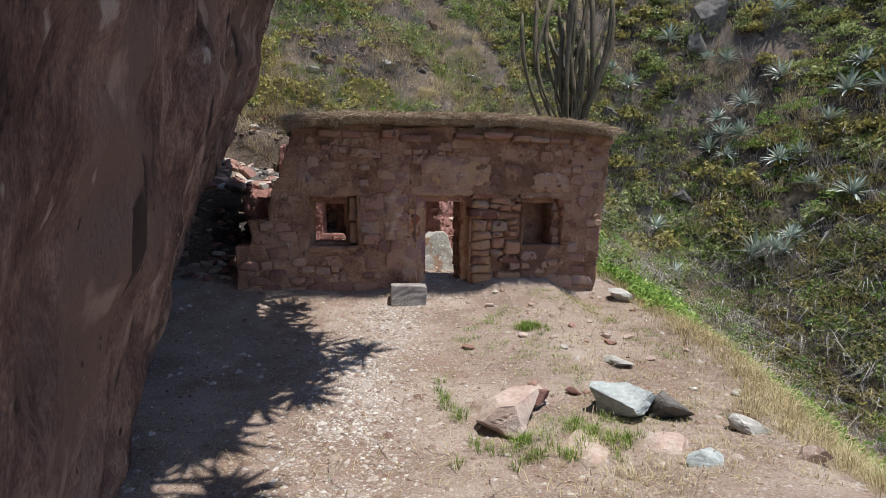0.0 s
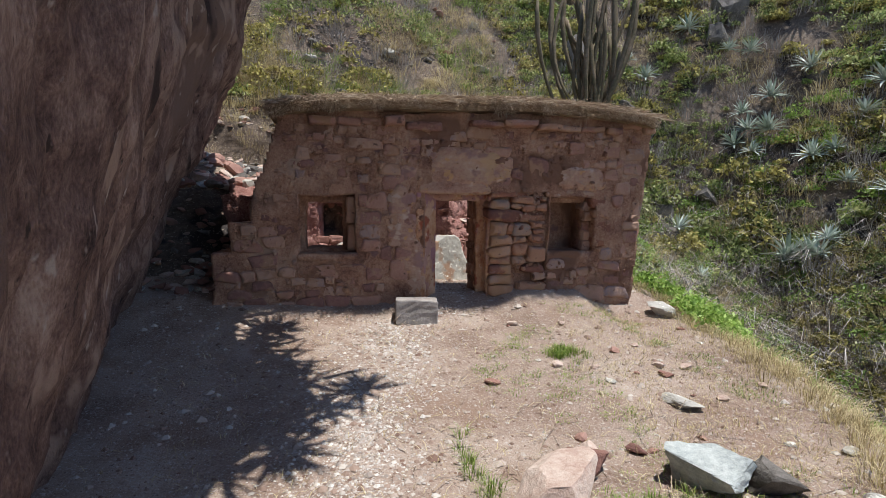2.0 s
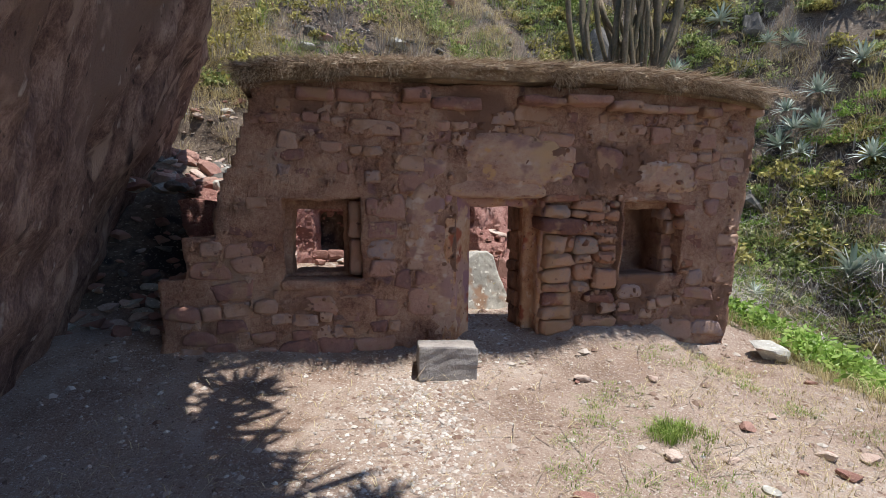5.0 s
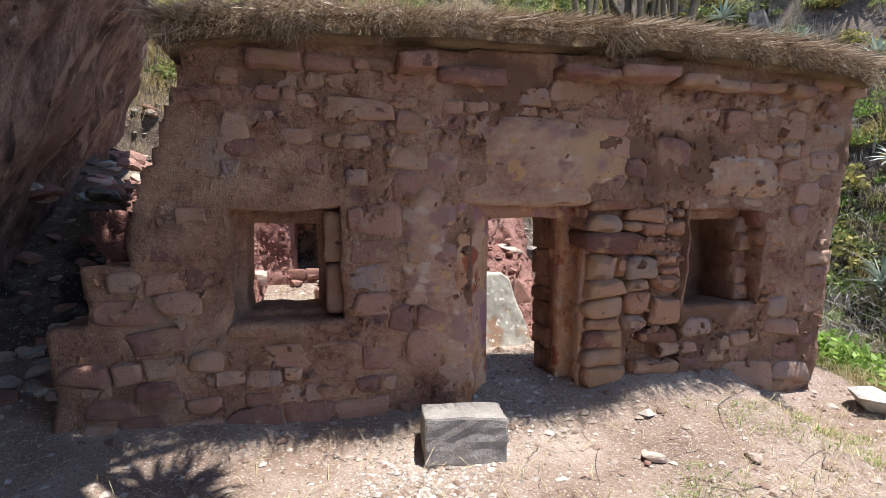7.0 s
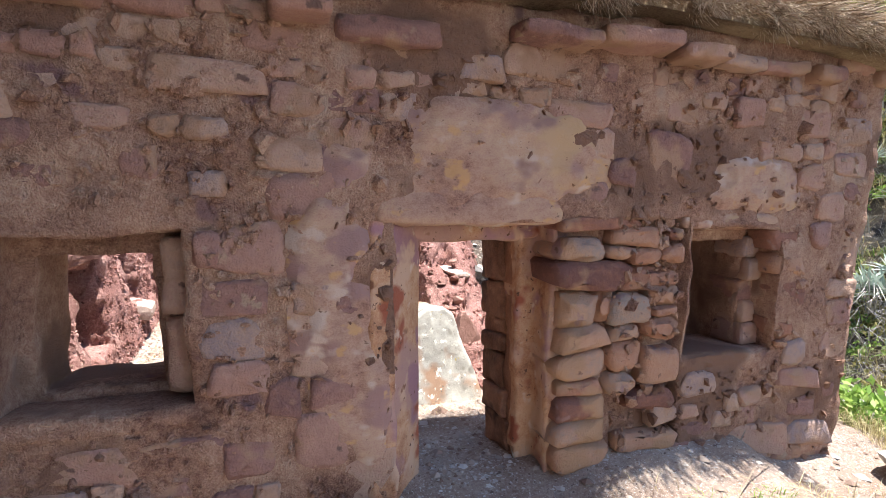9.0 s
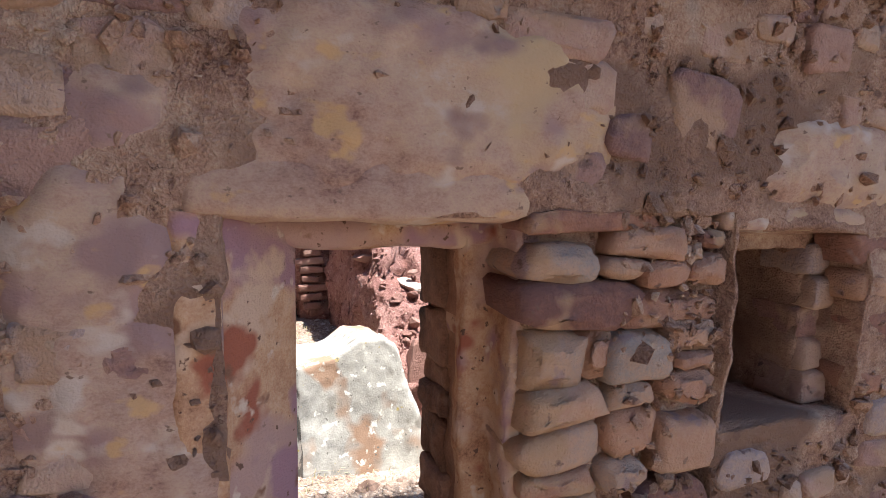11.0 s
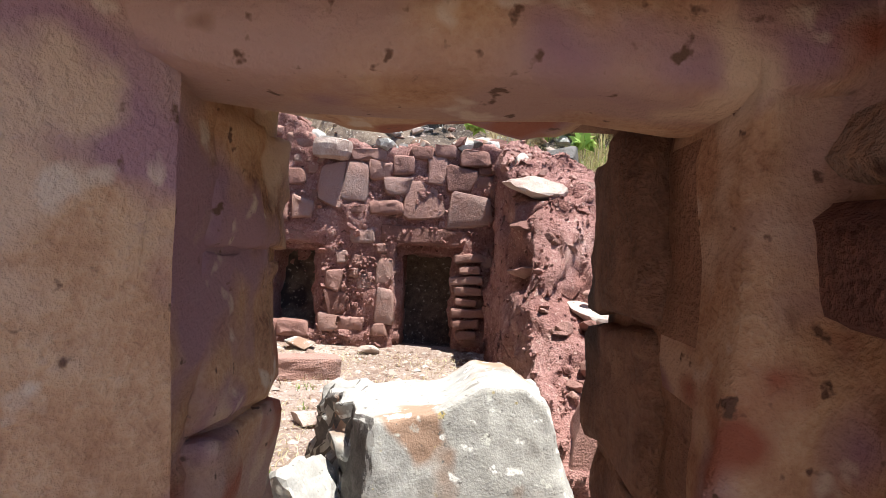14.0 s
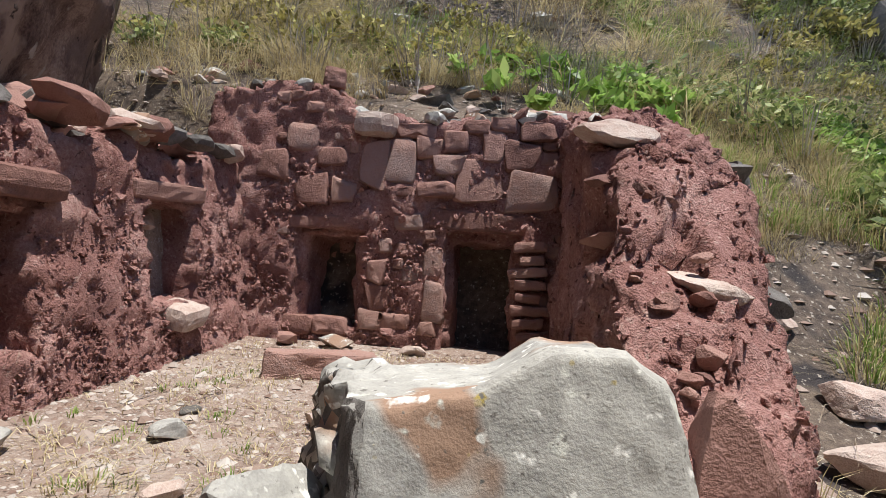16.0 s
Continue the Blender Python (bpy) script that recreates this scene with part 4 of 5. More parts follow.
room_block("coping_stone", wall_back, (0.46, 0.3, 0.24), (0.62, 15.70, 2.65), (0, 2, 0), 42, PINKROCK, 0.09, "pale rounded coping stone")


# ---- the broken east wall: a mound of red mud with flat stones sticking out ----
def east_crest(y):
    return np.interp(y, [11.5, 11.8, 12.1, 12.5, 12.8, 13.1, 13.6, 14.4, 15.7, 16.2], [-0.3, 0.1, 0.5, 0.85, 1.12, 1.5, 1.95, 2.35, 2.75, 2.95])


def mound_wide(y):
    return np.interp(y, [11.5, 11.9, 12.4, 13.2, 14.2, 16], [0.12, 0.28, 0.64, 0.92, 1.15, 1.15])


def mound_z(x, y):
    return 0.03 + float(east_crest(y)) * float(np.interp((x - 2.62) / float(mound_wide(y)), [0, 0.6, 0.88, 1.02], [1, 0.97, 0.82, -0.05]))


ey, es = np.arange(11.5, 16.25, 0.035), np.linspace(0, 1, 80)
EY, ES = np.meshgrid(ey, es)
prof = np.interp(ES, [0, 0.30, 0.36, 0.6, 0.72, 1.0], [-0.25, 0.93, 1.0, 0.97, 0.82, -0.3])
xin = np.interp(EY, [11.5, 12.2, 13.0, 16.2], [2.85, 2.72, 2.62, 2.6])
EX = xin + mound_wide(EY) * np.interp(ES, [0, 0.3, 0.36, 0.6, 0.72, 1.0], [-0.05, 0.0, 0.08, 0.6, 0.88, 1.02])
EZ = 0.05 + np.maximum(east_crest(EY) - 0.05, 0.0) * prof + np.minimum(prof, 0) * 0.4
ep = xyz(EX, EY, EZ)
ep += np.stack([0.10 * fbm(ep, 2.2, 3, 71) + 0.05 * fbm(ep, 8, 3, 72), 0.10 * fbm(ep, 2.2, 3, 73) + 0.05 * fbm(ep, 8, 3, 74), 0.10 * fbm(ep, 2.4, 3, 75) + 0.05 * fbm(ep, 9, 3, 76)], 1)
m1, m2 = len(ey), len(es)
i = (np.arange(m2 - 1)[:, None] * m1 + np.arange(m1 - 1)[None]).ravel()
wall_east = tagged(new("wall_east", mesh_from("wall_east", ep, np.stack([i, i + m1, i + m1 + 1, i + 1], 1), REDMUD, True)), "collapsed red mud wall end with embedded flat stones", "wall", kind="structure")
for k, (x, y, z, a, b, c, m) in enumerate(((2.60, 12.85, 0.86, 0.36, 0.3, 0.12, 1), (2.62, 13.45, 2.02, 0.62, 0.4, 0.2, 1), (2.60, 13.35, 1.70, 0.42, 0.4, 0.12, 2), (2.70, 13.35, 1.37, 0.66, 0.5, 0.17, 2),
                                          (2.76, 11.9, 0.42, 0.5, 0.36, 0.72, 2), (2.92, 12.75, 1.1, 0.5, 0.34, 0.16, 1),
                                          (3.3, 13.6, 2.06, 0.42, 0.3, 0.2, 3), (3.35, 13.1, 1.6, 0.3, 0.3, 0.22, 3), (3.4, 12.8, 1.2, 0.3, 0.3, 0.22, 2), (2.65, 14.6, 2.4, 0.2, 0.2, 0.3, 4), (3.2, 15.4, 2.8, 0.62, 0.4, 0.34, 3), (3.42, 14.3, 2.1, 0.36, 0.3, 0.3, 2), (3.4, 13.8, 1.8, 0.3, 0.3, 0.3, 3), (3.42, 13.4, 1.3, 0.3, 0.3, 0.34, 2))):
    me = rock_mesh("stone", (a * 0.85, b * 1.2, c), 400 + k, (BLUEROCK, PINKROCK, REDSTONE, DARKROCK, GREYROCK)[m], 8, 3, 0.04)
    part("stone", me, wall_east).matrix_local = pose(x + 0.12, y + 0.14, z - 0.05 if x < 2.8 else min(z - 0.05, mound_z(x + 0.12, y + 0.14)), rng.uniform(-8, 8), rng.uniform(-8, 8), rng.uniform(-30, 30))
for k in range(60):
    y = rng.uniform(12.2, 15.8)
    x = 2.7 + rng.random() * 0.86 * float(mound_wide(y))
    s = rng.uniform(0.04, 0.13)
    zz = mound_z(x, y)
    me = rock_mesh("stone", (s * 1.4, s * 1.1, s * 0.8), 450 + k, REDSTONE, 9, 2, 0.05)
    part("stone", me, wall_east).matrix_local = pose(x, y, max(zz, ground_at(x, y)) - s * 0.22, rng.uniform(-20, 20), rng.uniform(-20, 20), rng.uniform(0, 360))


# ---- single rocks ----
def boulder(name, size, at, turn, seed, material, label, level=4, facets=10, rough=0.05, sink=0.1):
    me = rock_mesh(name, size, seed, material, facets, level, rough)
    ob = new(name, me)
    ob.matrix_world = pose(at[0], at[1], at[2] if len(at) > 2 else ground_at(*at) + size[2] / 2 - sink, *turn)
    return tagged(ob, label, "rock")


# the big slab-sided rock behind the doorway
bm = bmesh.new()
bmesh.ops.create_cube(bm, size=1.0)
for v in bm.verts:
    l, f, t = v.co.x < 0, v.co.y < 0, v.co.z > 0
    x = (1.86 if f else 1.50) if l else (2.54 if f else 2.62)
    y = (11.44 if l else 11.50) if f else (12.2 if l else 12.35)
    zt = (0.70 if l else 0.86) if f else (0.64 if l else 0.80)
    if not t:
        x += (0.02 if f else -0.1) if l else 0.26
        y += -0.22 if f else 0.08
    v.co = Vector((x, y, zt if t else -0.1))
bmesh.ops.bevel(bm, geom=list(bm.edges), offset=0.02, segments=1, affect="EDGES")
bmesh.ops.triangulate(bm, faces=list(bm.faces))
for k in range(5):
    bmesh.ops.subdivide_edges(bm, edges=[e for e in bm.edges if e.calc_length() > 0.045], cuts=1)
    bmesh.ops.triangulate(bm, faces=list(bm.faces))
co = np.array([v.co for v in bm.verts])
off = np.stack([0.014 * fbm(co, 2.4, 2, s) + 0.006 * fbm(co, 8, 2, s) + 0.005 * fbm(co, 21, 3, s) for s in (91, 92, 93)], 1)
leftface = smooth(1.86, 1.7, co[:, 0])[:, None] * 0.05 * np.stack([fbm(co, 10, 3, s) for s in (94, 95, 96)], 1)
# a low shelf on the west, a rounded hump on the east
dip = smooth(0.35, 0.66, co[:, 2]) * (np.interp(co[:, 0], [1.5, 1.86, 2.12, 2.28, 2.44, 2.56], [0.70, 0.70, 0.75, 0.86, 0.875, 0.79]) - np.interp(co[:, 0], [1.86, 2.54], [0.70, 0.86]))
for v, o, e, d in zip(bm.verts, off, leftface, dip):
    v.co += Vector(o) + Vector(e) + Vector((0, 0, d))
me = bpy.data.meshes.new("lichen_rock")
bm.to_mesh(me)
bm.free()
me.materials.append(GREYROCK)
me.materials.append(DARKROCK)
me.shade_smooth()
# the rough side turned west is coloured darker, picked by face normal
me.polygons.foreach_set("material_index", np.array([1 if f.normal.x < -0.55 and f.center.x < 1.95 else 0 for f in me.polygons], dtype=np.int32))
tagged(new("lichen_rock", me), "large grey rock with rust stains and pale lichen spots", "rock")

# the squared block before the door
blk = rounded_box((0.62, 0.36, 0.36), 3, 0.02, 0.012, 5)
blk.materials.append(BLOCKROCK)
ob = new("stone_block", blk)
ob.matrix_world = pose(1.36, 9.32, -0.13, 0, 2, -6)
tagged(ob, "squared dark grey stone block lying before the doorway", "stone block")

boulder("boulder", (1.05, 0.62, 0.40), (1.72, 4.95), (-10, -14, 48), 501, PINKROCK, "flat pale pink boulder on the path edge", facets=7, sink=0.05, rough=0.05)
boulder("boulder", (0.5, 0.4, 0.26), (2.1, 5.35), (0, -4, 60), 502, REDSTONE, "small reddish flat rock resting against a boulder", sink=0.02)
boulder("boulder", (0.72, 0.58, 0.44), (3.0, 5.0), (12, 8, -30), 503, BLUEROCK, "broken blue-grey rock on the path edge", facets=16, sink=0.06, rough=0.1)
boulder("boulder", (0.5, 0.36, 0.34), (3.42, 4.82), (-8, 15, -20), 504, DARKROCK, "dark angular rock beside a blue-grey one", facets=14, sink=0.08)
boulder("boulder", (0.5, 0.4, 0.2), (2.95, 4.15), (0, 0, 10), 505, PINKROCK, "low pinkish rock in dry grass", sink=0.08)
boulder("boulder", (0.75, 0.6, 0.2), (2.25, 4.35), (0, 0, 40), 506, PINKROCK, "half-buried flat reddish rock", sink=0.13)
boulder("boulder", (0.4, 0.3, 0.2), (3.0, 3.75), (0, 0, 40), 507, BLUEROCK, "small blue-grey rock in dry grass", sink=0.06)
boulder("boulder", (0.5, 0.26, 0.16), (4.0, 4.3), (0, 20, -40), 508, GREYROCK, "flat grey rock on the grassy edge", sink=0.05)
boulder("boulder", (0.34, 0.26, 0.22), (3.95, 3.6), (0, 10, 20), 509, PINKROCK, "pinkish rock at the slope's edge", sink=0.06)
boulder("boulder", (0.3, 0.5, 0.12), (3.7, 6.35), (0, 10, 20), 510, GREYROCK, "flat lilac-grey slab on the path", sink=0.04)
boulder("boulder", (0.55, 0.45, 0.3), (5.55, 9.5), (0, 15, 20), 511, GREYROCK, "grey stone at the wall's corner", sink=0.08)
for k in range(46):
    y = rng.uniform(3.9, 9.0)
    x = rng.uniform(1.8, 1.0 + float(edge_x(y)))
    s = rng.uniform(0.05, 0.15)
    boulder("loose_stone", (s * 1.4, s, s * 0.6), (x, y), (0, 0, rng.uniform(0, 360)), 520 + k, rng.choice((PINKROCK, GREYROCK, PINKROCK, REDSTONE)), "loose stone lying on the dry path edge", 2, 8, 0.05, 0.02)

# in the room: a long kerb slab, and loose stones
kerb = rounded_box((0.86, 0.26, 0.24), 551, 0.035, 0.016, 6)
kerb.materials.append(REDSTONE)
ob = new("kerb_slab", kerb)
ob.matrix_world = pose(0.70, 14.36, ground_at(0.7, 14.36) + 0.09, 0, 0, 21)
tagged(ob, "long reddish slab lying before the niche wall", "stone slab")
boulder("boulder", (0.42, 0.5, 0.46), (1.52, 11.62), (0, 12, 20), 552, GREYROCK, "grey boulder leaning beside the large lichen-spotted rock", 4, 9, 0.06, 0.04)
for k, (x, y, s, m) in enumerate(((1.17, 13.25, 0.24, PINKROCK), (1.35, 12.45, 0.17, GREYROCK), (0.45, 12.9, 0.2, GREYROCK), (0.3, 13.3, 0.12, DARKROCK), (-0.05, 15.4, 0.26, REDSTONE), (0.45, 15.42, 0.28, GREYROCK),
                                  (1.25, 15.4, 0.2, PINKROCK), (-0.15, 12.35, 0.28, GREYROCK), (0.9, 12.2, 0.16, PINKROCK), (4.0, 13.2, 0.45, PINKROCK), (4.3, 13.9, 0.4, PINKROCK), (4.0, 12.5, 0.35, BLUEROCK), (4.1, 14.6, 0.36, PINKROCK))):
    boulder("loose_stone", (s * 1.3, s, s * 0.6), (x, y), (0, 0, 37 * k), 560 + k, m, "loose angular stone lying on the earth", 3, 9, 0.05, 0.02)

# rubble on the bank between cliff and ruin
bank = tagged(new("rubble_bank"), "bank of tumbled stones between the cliff and the ruin", "rubble")
for k in range(260):
    y = rng.uniform(10.3, 17.0)
    x = rng.uniform(-3.0, -1.05)
    s = rng.uniform(0.07, 0.26)
    me = rock_mesh("stone", (s * 1.4, s, s * 0.6), 600 + k, rng.choice((REDSTONE, GREYROCK, REDSTONE, DARKROCK, PINKROCK)), 9, 2, 0.05)
    part("stone", me, bank).matrix_local = pose(x, y, ground_at(x, y) + s * 0.12, rng.uniform(-20, 20), rng.uniform(-20, 20), rng.uniform(0, 360))

crest = tagged(new("rubble_crest"), "tumbled stones on the slope above the niche wall", "rubble")
for k in range(60):
    x, y = rng.uniform(-2.5, 3.8), rng.uniform(16.7, 17.9)
    s = rng.uniform(0.1, 0.34)
    me = rock_mesh("stone", (s * 1.4, s, s * 0.7), 900 + k, rng.choice((REDSTONE, GREYROCK, DARKROCK, PINKROCK, GREYROCK)), 9, 2, 0.05)
    part("stone", me, crest).matrix_local = pose(x, y, ground_at(x, y) + s * 0.12, rng.uniform(-20, 20), rng.uniform(-20, 20), rng.uniform(0, 360))

# crumbly lumps of mud on the room's walls
rw = np.random.default_rng(19)
n = 9500
u, z = rw.uniform(-0.65, 2.6, n), 0.35 + 1.9 * rw.uniform(0, 1, n) ** 1.3
ok = ~(((u > -0.18) & (u < 0.57) & (z > 0.46) & (z < 1.56)) | ((u > 1.41) & (u < 2.22) & (z < 1.6)))
u, z = u[ok], z[ok]
clods(wall_back, np.stack([u, 15.66 + 0.03 * z + rw.uniform(-0.014, 0.03, len(u)), z], 1), rw.gamma(1.2, 0.008, len(u)) + 0.003, REDMUD, "mud_clods", 20)
u, z = rw.uniform(11.4, 15.65, n), rw.uniform(0.1, 1.8, n)
ok = ~(((u > 14.16) & (u < 14.88) & (z > 0.7) & (z < 1.58)) | ((u > 12.18) & (u < 13.16) & (z > 0.4) & (z < 1.3)))
u, z = u[ok], z[ok]
clods(wall_west, np.stack([-0.53 - 0.2 * z + rw.uniform(-0.035, 0.016, len(u)), u, z], 1), rw.gamma(1.2, 0.006, len(u)) + 0.003, REDMUD, "mud_clods", 21)
pick = rw.integers(0, len(ep), 6000)
clods(wall_east, ep[pick] + rw.normal(0, 0.006, (6000, 3)), rw.gamma(1.0, 0.006, 6000) + 0.003, REDMUD, "mud_clods", 22)


# ---- gravel, litter and grass on the ground ----
R = np.random.default_rng(12)


def spots(n, x0, x1, y0, y1, keep=None):
    x, y = R.uniform(x0, x1, n), R.uniform(y0, y1, n)
    if keep is not None:
        m = keep(x, y)
        x, y = x[m], y[m]
    return np.stack([x, y, ground(x, y)], 1)


def stuff(name, me, label, category):
    return tagged(new(name, me), label, category, kind="stuff")


# the stony track runs up the middle of the terrace
def track(x, y):
    return np.exp(-((x - np.interp(y, [2, 5, 7, 9, 10], [-0.2, 0.1, 0.6, 0.9, 1.9])) / 0.55) ** 2)


p = spots(46000, -2.4, 5.6, 3.0, 10.6, lambda x, y: (R.uniform(0, 1, len(x)) < 0.28 + 0.8 * track(x, y)) & (x < edge_x(y) + 0.3))
stuff("gravel", pebble_cloud(p, R.gamma(1.2, 0.008, len(p)) + 0.003, PEBBLE, "gravel", 1), "scattered pale pebbles and gravel on the earth", "gravel")
p = spots(100000, -1.8, 3.0, 2.6, 10.2, lambda x, y: R.uniform(0, 1, len(x)) < 0.9 * track(x, y) ** 1.6 * (0.6 + 0.8 * vnoise(xyz(x, y, 0), 1.7, 97)))
stuff("gravel", pebble_cloud(p, R.gamma(1.6, 0.005, len(p)) + 0.003, PALEGRAVEL, "gravel", 3), "pale grey gravel strewn along the worn track", "gravel")
p = spots(13000, -0.6, 4.8, 10.5, 15.6, lambda x, y: x < 3.0 + 0 * y)
stuff("gravel", pebble_cloud(p, R.gamma(1.5, 0.008, len(p)) + 0.004, PEBBLE, "gravel", 2), "scattered pebbles on the room's earth floor", "gravel")
p = spots(300, -0.6, 5.2, 3.5, 15.4)
p[:, 2] += 0.012
stuff("twigs", blades(p, 2, 0.16, 0.008, 0.1, WOODGREY, "twigs", 5, lean=3.0, curl=0.31), "dry twigs scattered on the ground", "twigs")

p = spots(1400, -1.8, 4.6, 3.2, 9.6)
p[:, 2] += 0.006
stuff("litter", blades(p, 2, 0.07, 0.005, 0.08, DRYGRASS, "litter", 15, lean=3.0, curl=0.32), "short straws and litter on the terrace", "litter")


def flat_tufts(name, pts, count, length, width, spread, m, seed, label, lean=0.6):
    stuff(name, blades(pts, count, length, width, spread, m, name, seed, lean), label, "grass")


p = spots(420, 1.8, 4.9, 4.6, 9.4, lambda x, y: vnoise(xyz(x, y, 0), 1.1, 4) > 0.12)
flat_tufts("green_grass", p, 26, 0.05, 0.005, 0.11, GREENGRASS, 21, "short green grass patches on the terrace", 1.1)
p = np.array([(3.0 + 0.12 * a, 7.75 + 0.1 * b, 0) for a, b in R.normal(size=(24, 2))] + [(1.75 + 0.3 * a, 4.35 + 0.16 * b, 0) for a, b in R.normal(size=(26, 2))] + [(2.5 + 0.12 * a, 4.55 + 0.2 * b, 0) for a, b in R.normal(size=(20, 2))]
             + [(1.25 + 0.05 * a, 5.5 + 0.4 * b, 0) for a, b in R.normal(size=(12, 2))])
p[:, 2] = ground(p[:, 0], p[:, 1])
flat_tufts("green_grass", p, 34, 0.11, 0.006, 0.07, GREENGRASS, 22, "tufts of fresh green grass beside the rocks")
p = spots(2300, 2.2, 8.0, 3.0, 11.0, lambda x, y: (x > edge_x(y) - 0.25 + 0.5 * vnoise(xyz(x, y, 0), 1.3, 9)) & (x < edge_x(y) + 1.5))
flat_tufts("dry_grass", p, 16, 0.24, 0.006, 0.1, DRYGRASS, 23, "long dry yellow grass along the terrace edge", 0.9)
p = spots(900, 1.6, 5.6, 3.2, 9.5, lambda x, y: x > edge_x(y) - 2.0 + 0.6 * vnoise(xyz(x, y, 0), 1.5, 7))
flat_tufts("dry_grass", p, 12, 0.07, 0.005, 0.12, DRYGRASS, 24, "short dry grass on the terrace", 1.3)
p = spots(520, -0.4, 2.4, 11.0, 15.4)
flat_tufts("dry_grass", p, 8, 0.06, 0.005, 0.14, DRYGRASS, 25, "dry straw and grass on the room's floor", 1.6)
p = spots(40, -0.4, 1.4, 11.6, 14.8)
flat_tufts("green_grass", p, 14, 0.05, 0.007, 0.06, GREENGRASS, 26, "small green weeds on the room's floor")

# crest of the ruin and the slope behind it
p = spots(3200, -2.6, 6.0, 16.5, 21.0, lambda x, y: vnoise(xyz(x, y, 0), 1.4, 91) > 0.22)
flat_tufts("dry_grass", p, 26, 0.28, 0.006, 0.14, DRYGRASS, 27, "tall dry grass on the slope behind the ruin", 1.3)
p = spots(900, -2.0, 7.0, 16.4, 24.0, lambda x, y: vnoise(xyz(x, y, 0), 0.6, 14) > 0.15)
flat_tufts("green_grass", p, 30, 0.30, 0.010, 0.16, GREENGRASS, 28, "green grass and weeds behind the ruin", 1.2)
p = spots(20, 1.2, 4.2, 16.7, 18.4)
p[:, 2] += 0.34
stuff("broad_weeds", leafballs(p, R.uniform(0.18, 0.42, len(p)), 34, 0.12, BRIGHTLEAF, "broad_weeds", 29), "bright broad-leaved weeds growing behind the ruin", "weeds")


# ---- the hillside: brush, grasses, leafy scrub, dead twigs and rock ----
def on_hill(n, seed, near=1.0):
    r = np.random.default_rng(seed)
    x, y = -4 + 42 * r.uniform(0, 1, n) ** 1.15, 10 + 40 * r.uniform(0, 1, n) ** 1.4
    m = ((y > 17.2) | (x > edge_x(y) + 1.4)) & (r.uniform(0, 1, n) < np.clip(26 / np.hypot(x, y), 0, 1) ** near)
    m &= (x > 8) | (y > 27) | (r.uniform(0, 1, n) < 0.4)
    return np.stack([x[m], y[m], ground(x[m], y[m])], 1), r


p, r = on_hill(15000, 40)
k = vnoise(p, 0.22, 61) + 0.5 * vnoise(p, 0.7, 62)
dry = p[(k > 0.42)]
flat_tufts("hill_grass", dry, 14, 0.55, 0.014, 0.3, DRYGRASS, 41, "dry grass tufts all over the hillside", 1.4)
olive = p[(k <= 0.1)][:2300]
stuff("brush", leafballs(olive + np.array([0, 0, 0.2]), r.uniform(0.3, 0.8, len(olive)), 110, 0.07, OLIVE, "brush", 42), "olive-brown brush covering the hillside", "brush")
p, r = on_hill(9500, 43)
k = vnoise(p, 0.3, 63)
green = p[k > 0.05][:1900]
stuff("scrub", leafballs(green + np.array([0, 0, 0.25]), r.uniform(0.3, 0.85, len(green)), 120, 0.062, SHRUB, "scrub", 44), "green leafy scrub on the hillside", "scrub")
p, r = on_hill(5200, 45)
stuff("dead_twigs", blades(p, 26, 0.8, 0.015, 0.35, GREYTWIG, "dead_twigs", 46, 1.2, 0.5), "tangles of grey dead twigs on the hillside", "twigs")
q = spots(3600, 5.6, 17, 10.5, 27, lambda x, y: (x > edge_x(y) + 0.8))
k = vnoise(q, 0.45, 66)
k2 = vnoise(q, 2.0, 101)
flat_tufts("hill_grass", q[(k > -0.1) & (k2 > 0.1)], 24, 0.34, 0.011, 0.22, DRYGRASS, 67, "dry grass on the slope past the ruin", 1.4)
flat_tufts("hill_grass", q[(k < 0.2) & (k2 < -0.2)][:900], 22, 0.36, 0.012, 0.25, GREENGRASS, 68, "green grass on the slope past the ruin", 1.4)
w = q[(k < 0.1)][::2]
stuff("scrub", leafballs(w + np.array([0, 0, 0.2]), R.uniform(0.2, 0.55, len(w)), 60, 0.06, SHRUB, "scrub", 69), "dark green scrub on the slope past the ruin", "scrub")
q = spots(3000, -3.5, 8, 16.8, 31, lambda x, y: vnoise(xyz(x, y, 0), 0.9, 92) > 0.3)
stuff("scrub", leafballs(q[::9] + np.array([0.3, 0.4, 0.12]), R.uniform(0.15, 0.42, len(q[::9])), 90, 0.045, SHRUB, "scrub", 93), "small green bushes on the slope above the ruin", "scrub")
w = spots(420, -3.5, 9, 16.8, 26)
stuff("dead_twigs", blades(w, 14, 0.4, 0.008, 0.25, GREYTWIG, "dead_twigs", 94, 1.6, 0.4), "grey dead twigs on the slope above the ruin", "twigs")
w = spots(2600, -3.5, 9, 16.5, 24)
stuff("gravel", pebble_cloud(w - np.array([0, 0, 0.03]), R.gamma(1.5, 0.02, len(w)) + 0.015, PEBBLE, "gravel", 95), "stones and scree on the slope above the ruin", "gravel")
flat_tufts("hill_grass", q, 22, 0.36, 0.010, 0.2, DRYGRASS, 56, "dry grass on the slope above the ruin", 1.5)
q = spots(900, -6, 0.2, 16.3, 22, lambda x, y: vnoise(xyz(x, y, 0), 1.2, 96) > 0.1)
flat_tufts("dry_grass", q, 24, 0.34, 0.007, 0.2, DRYGRASS, 57, "dry grass on the bank above the room", 1.3)
w = spots(3000, 3.6, 8.0, 11.0, 18.0)
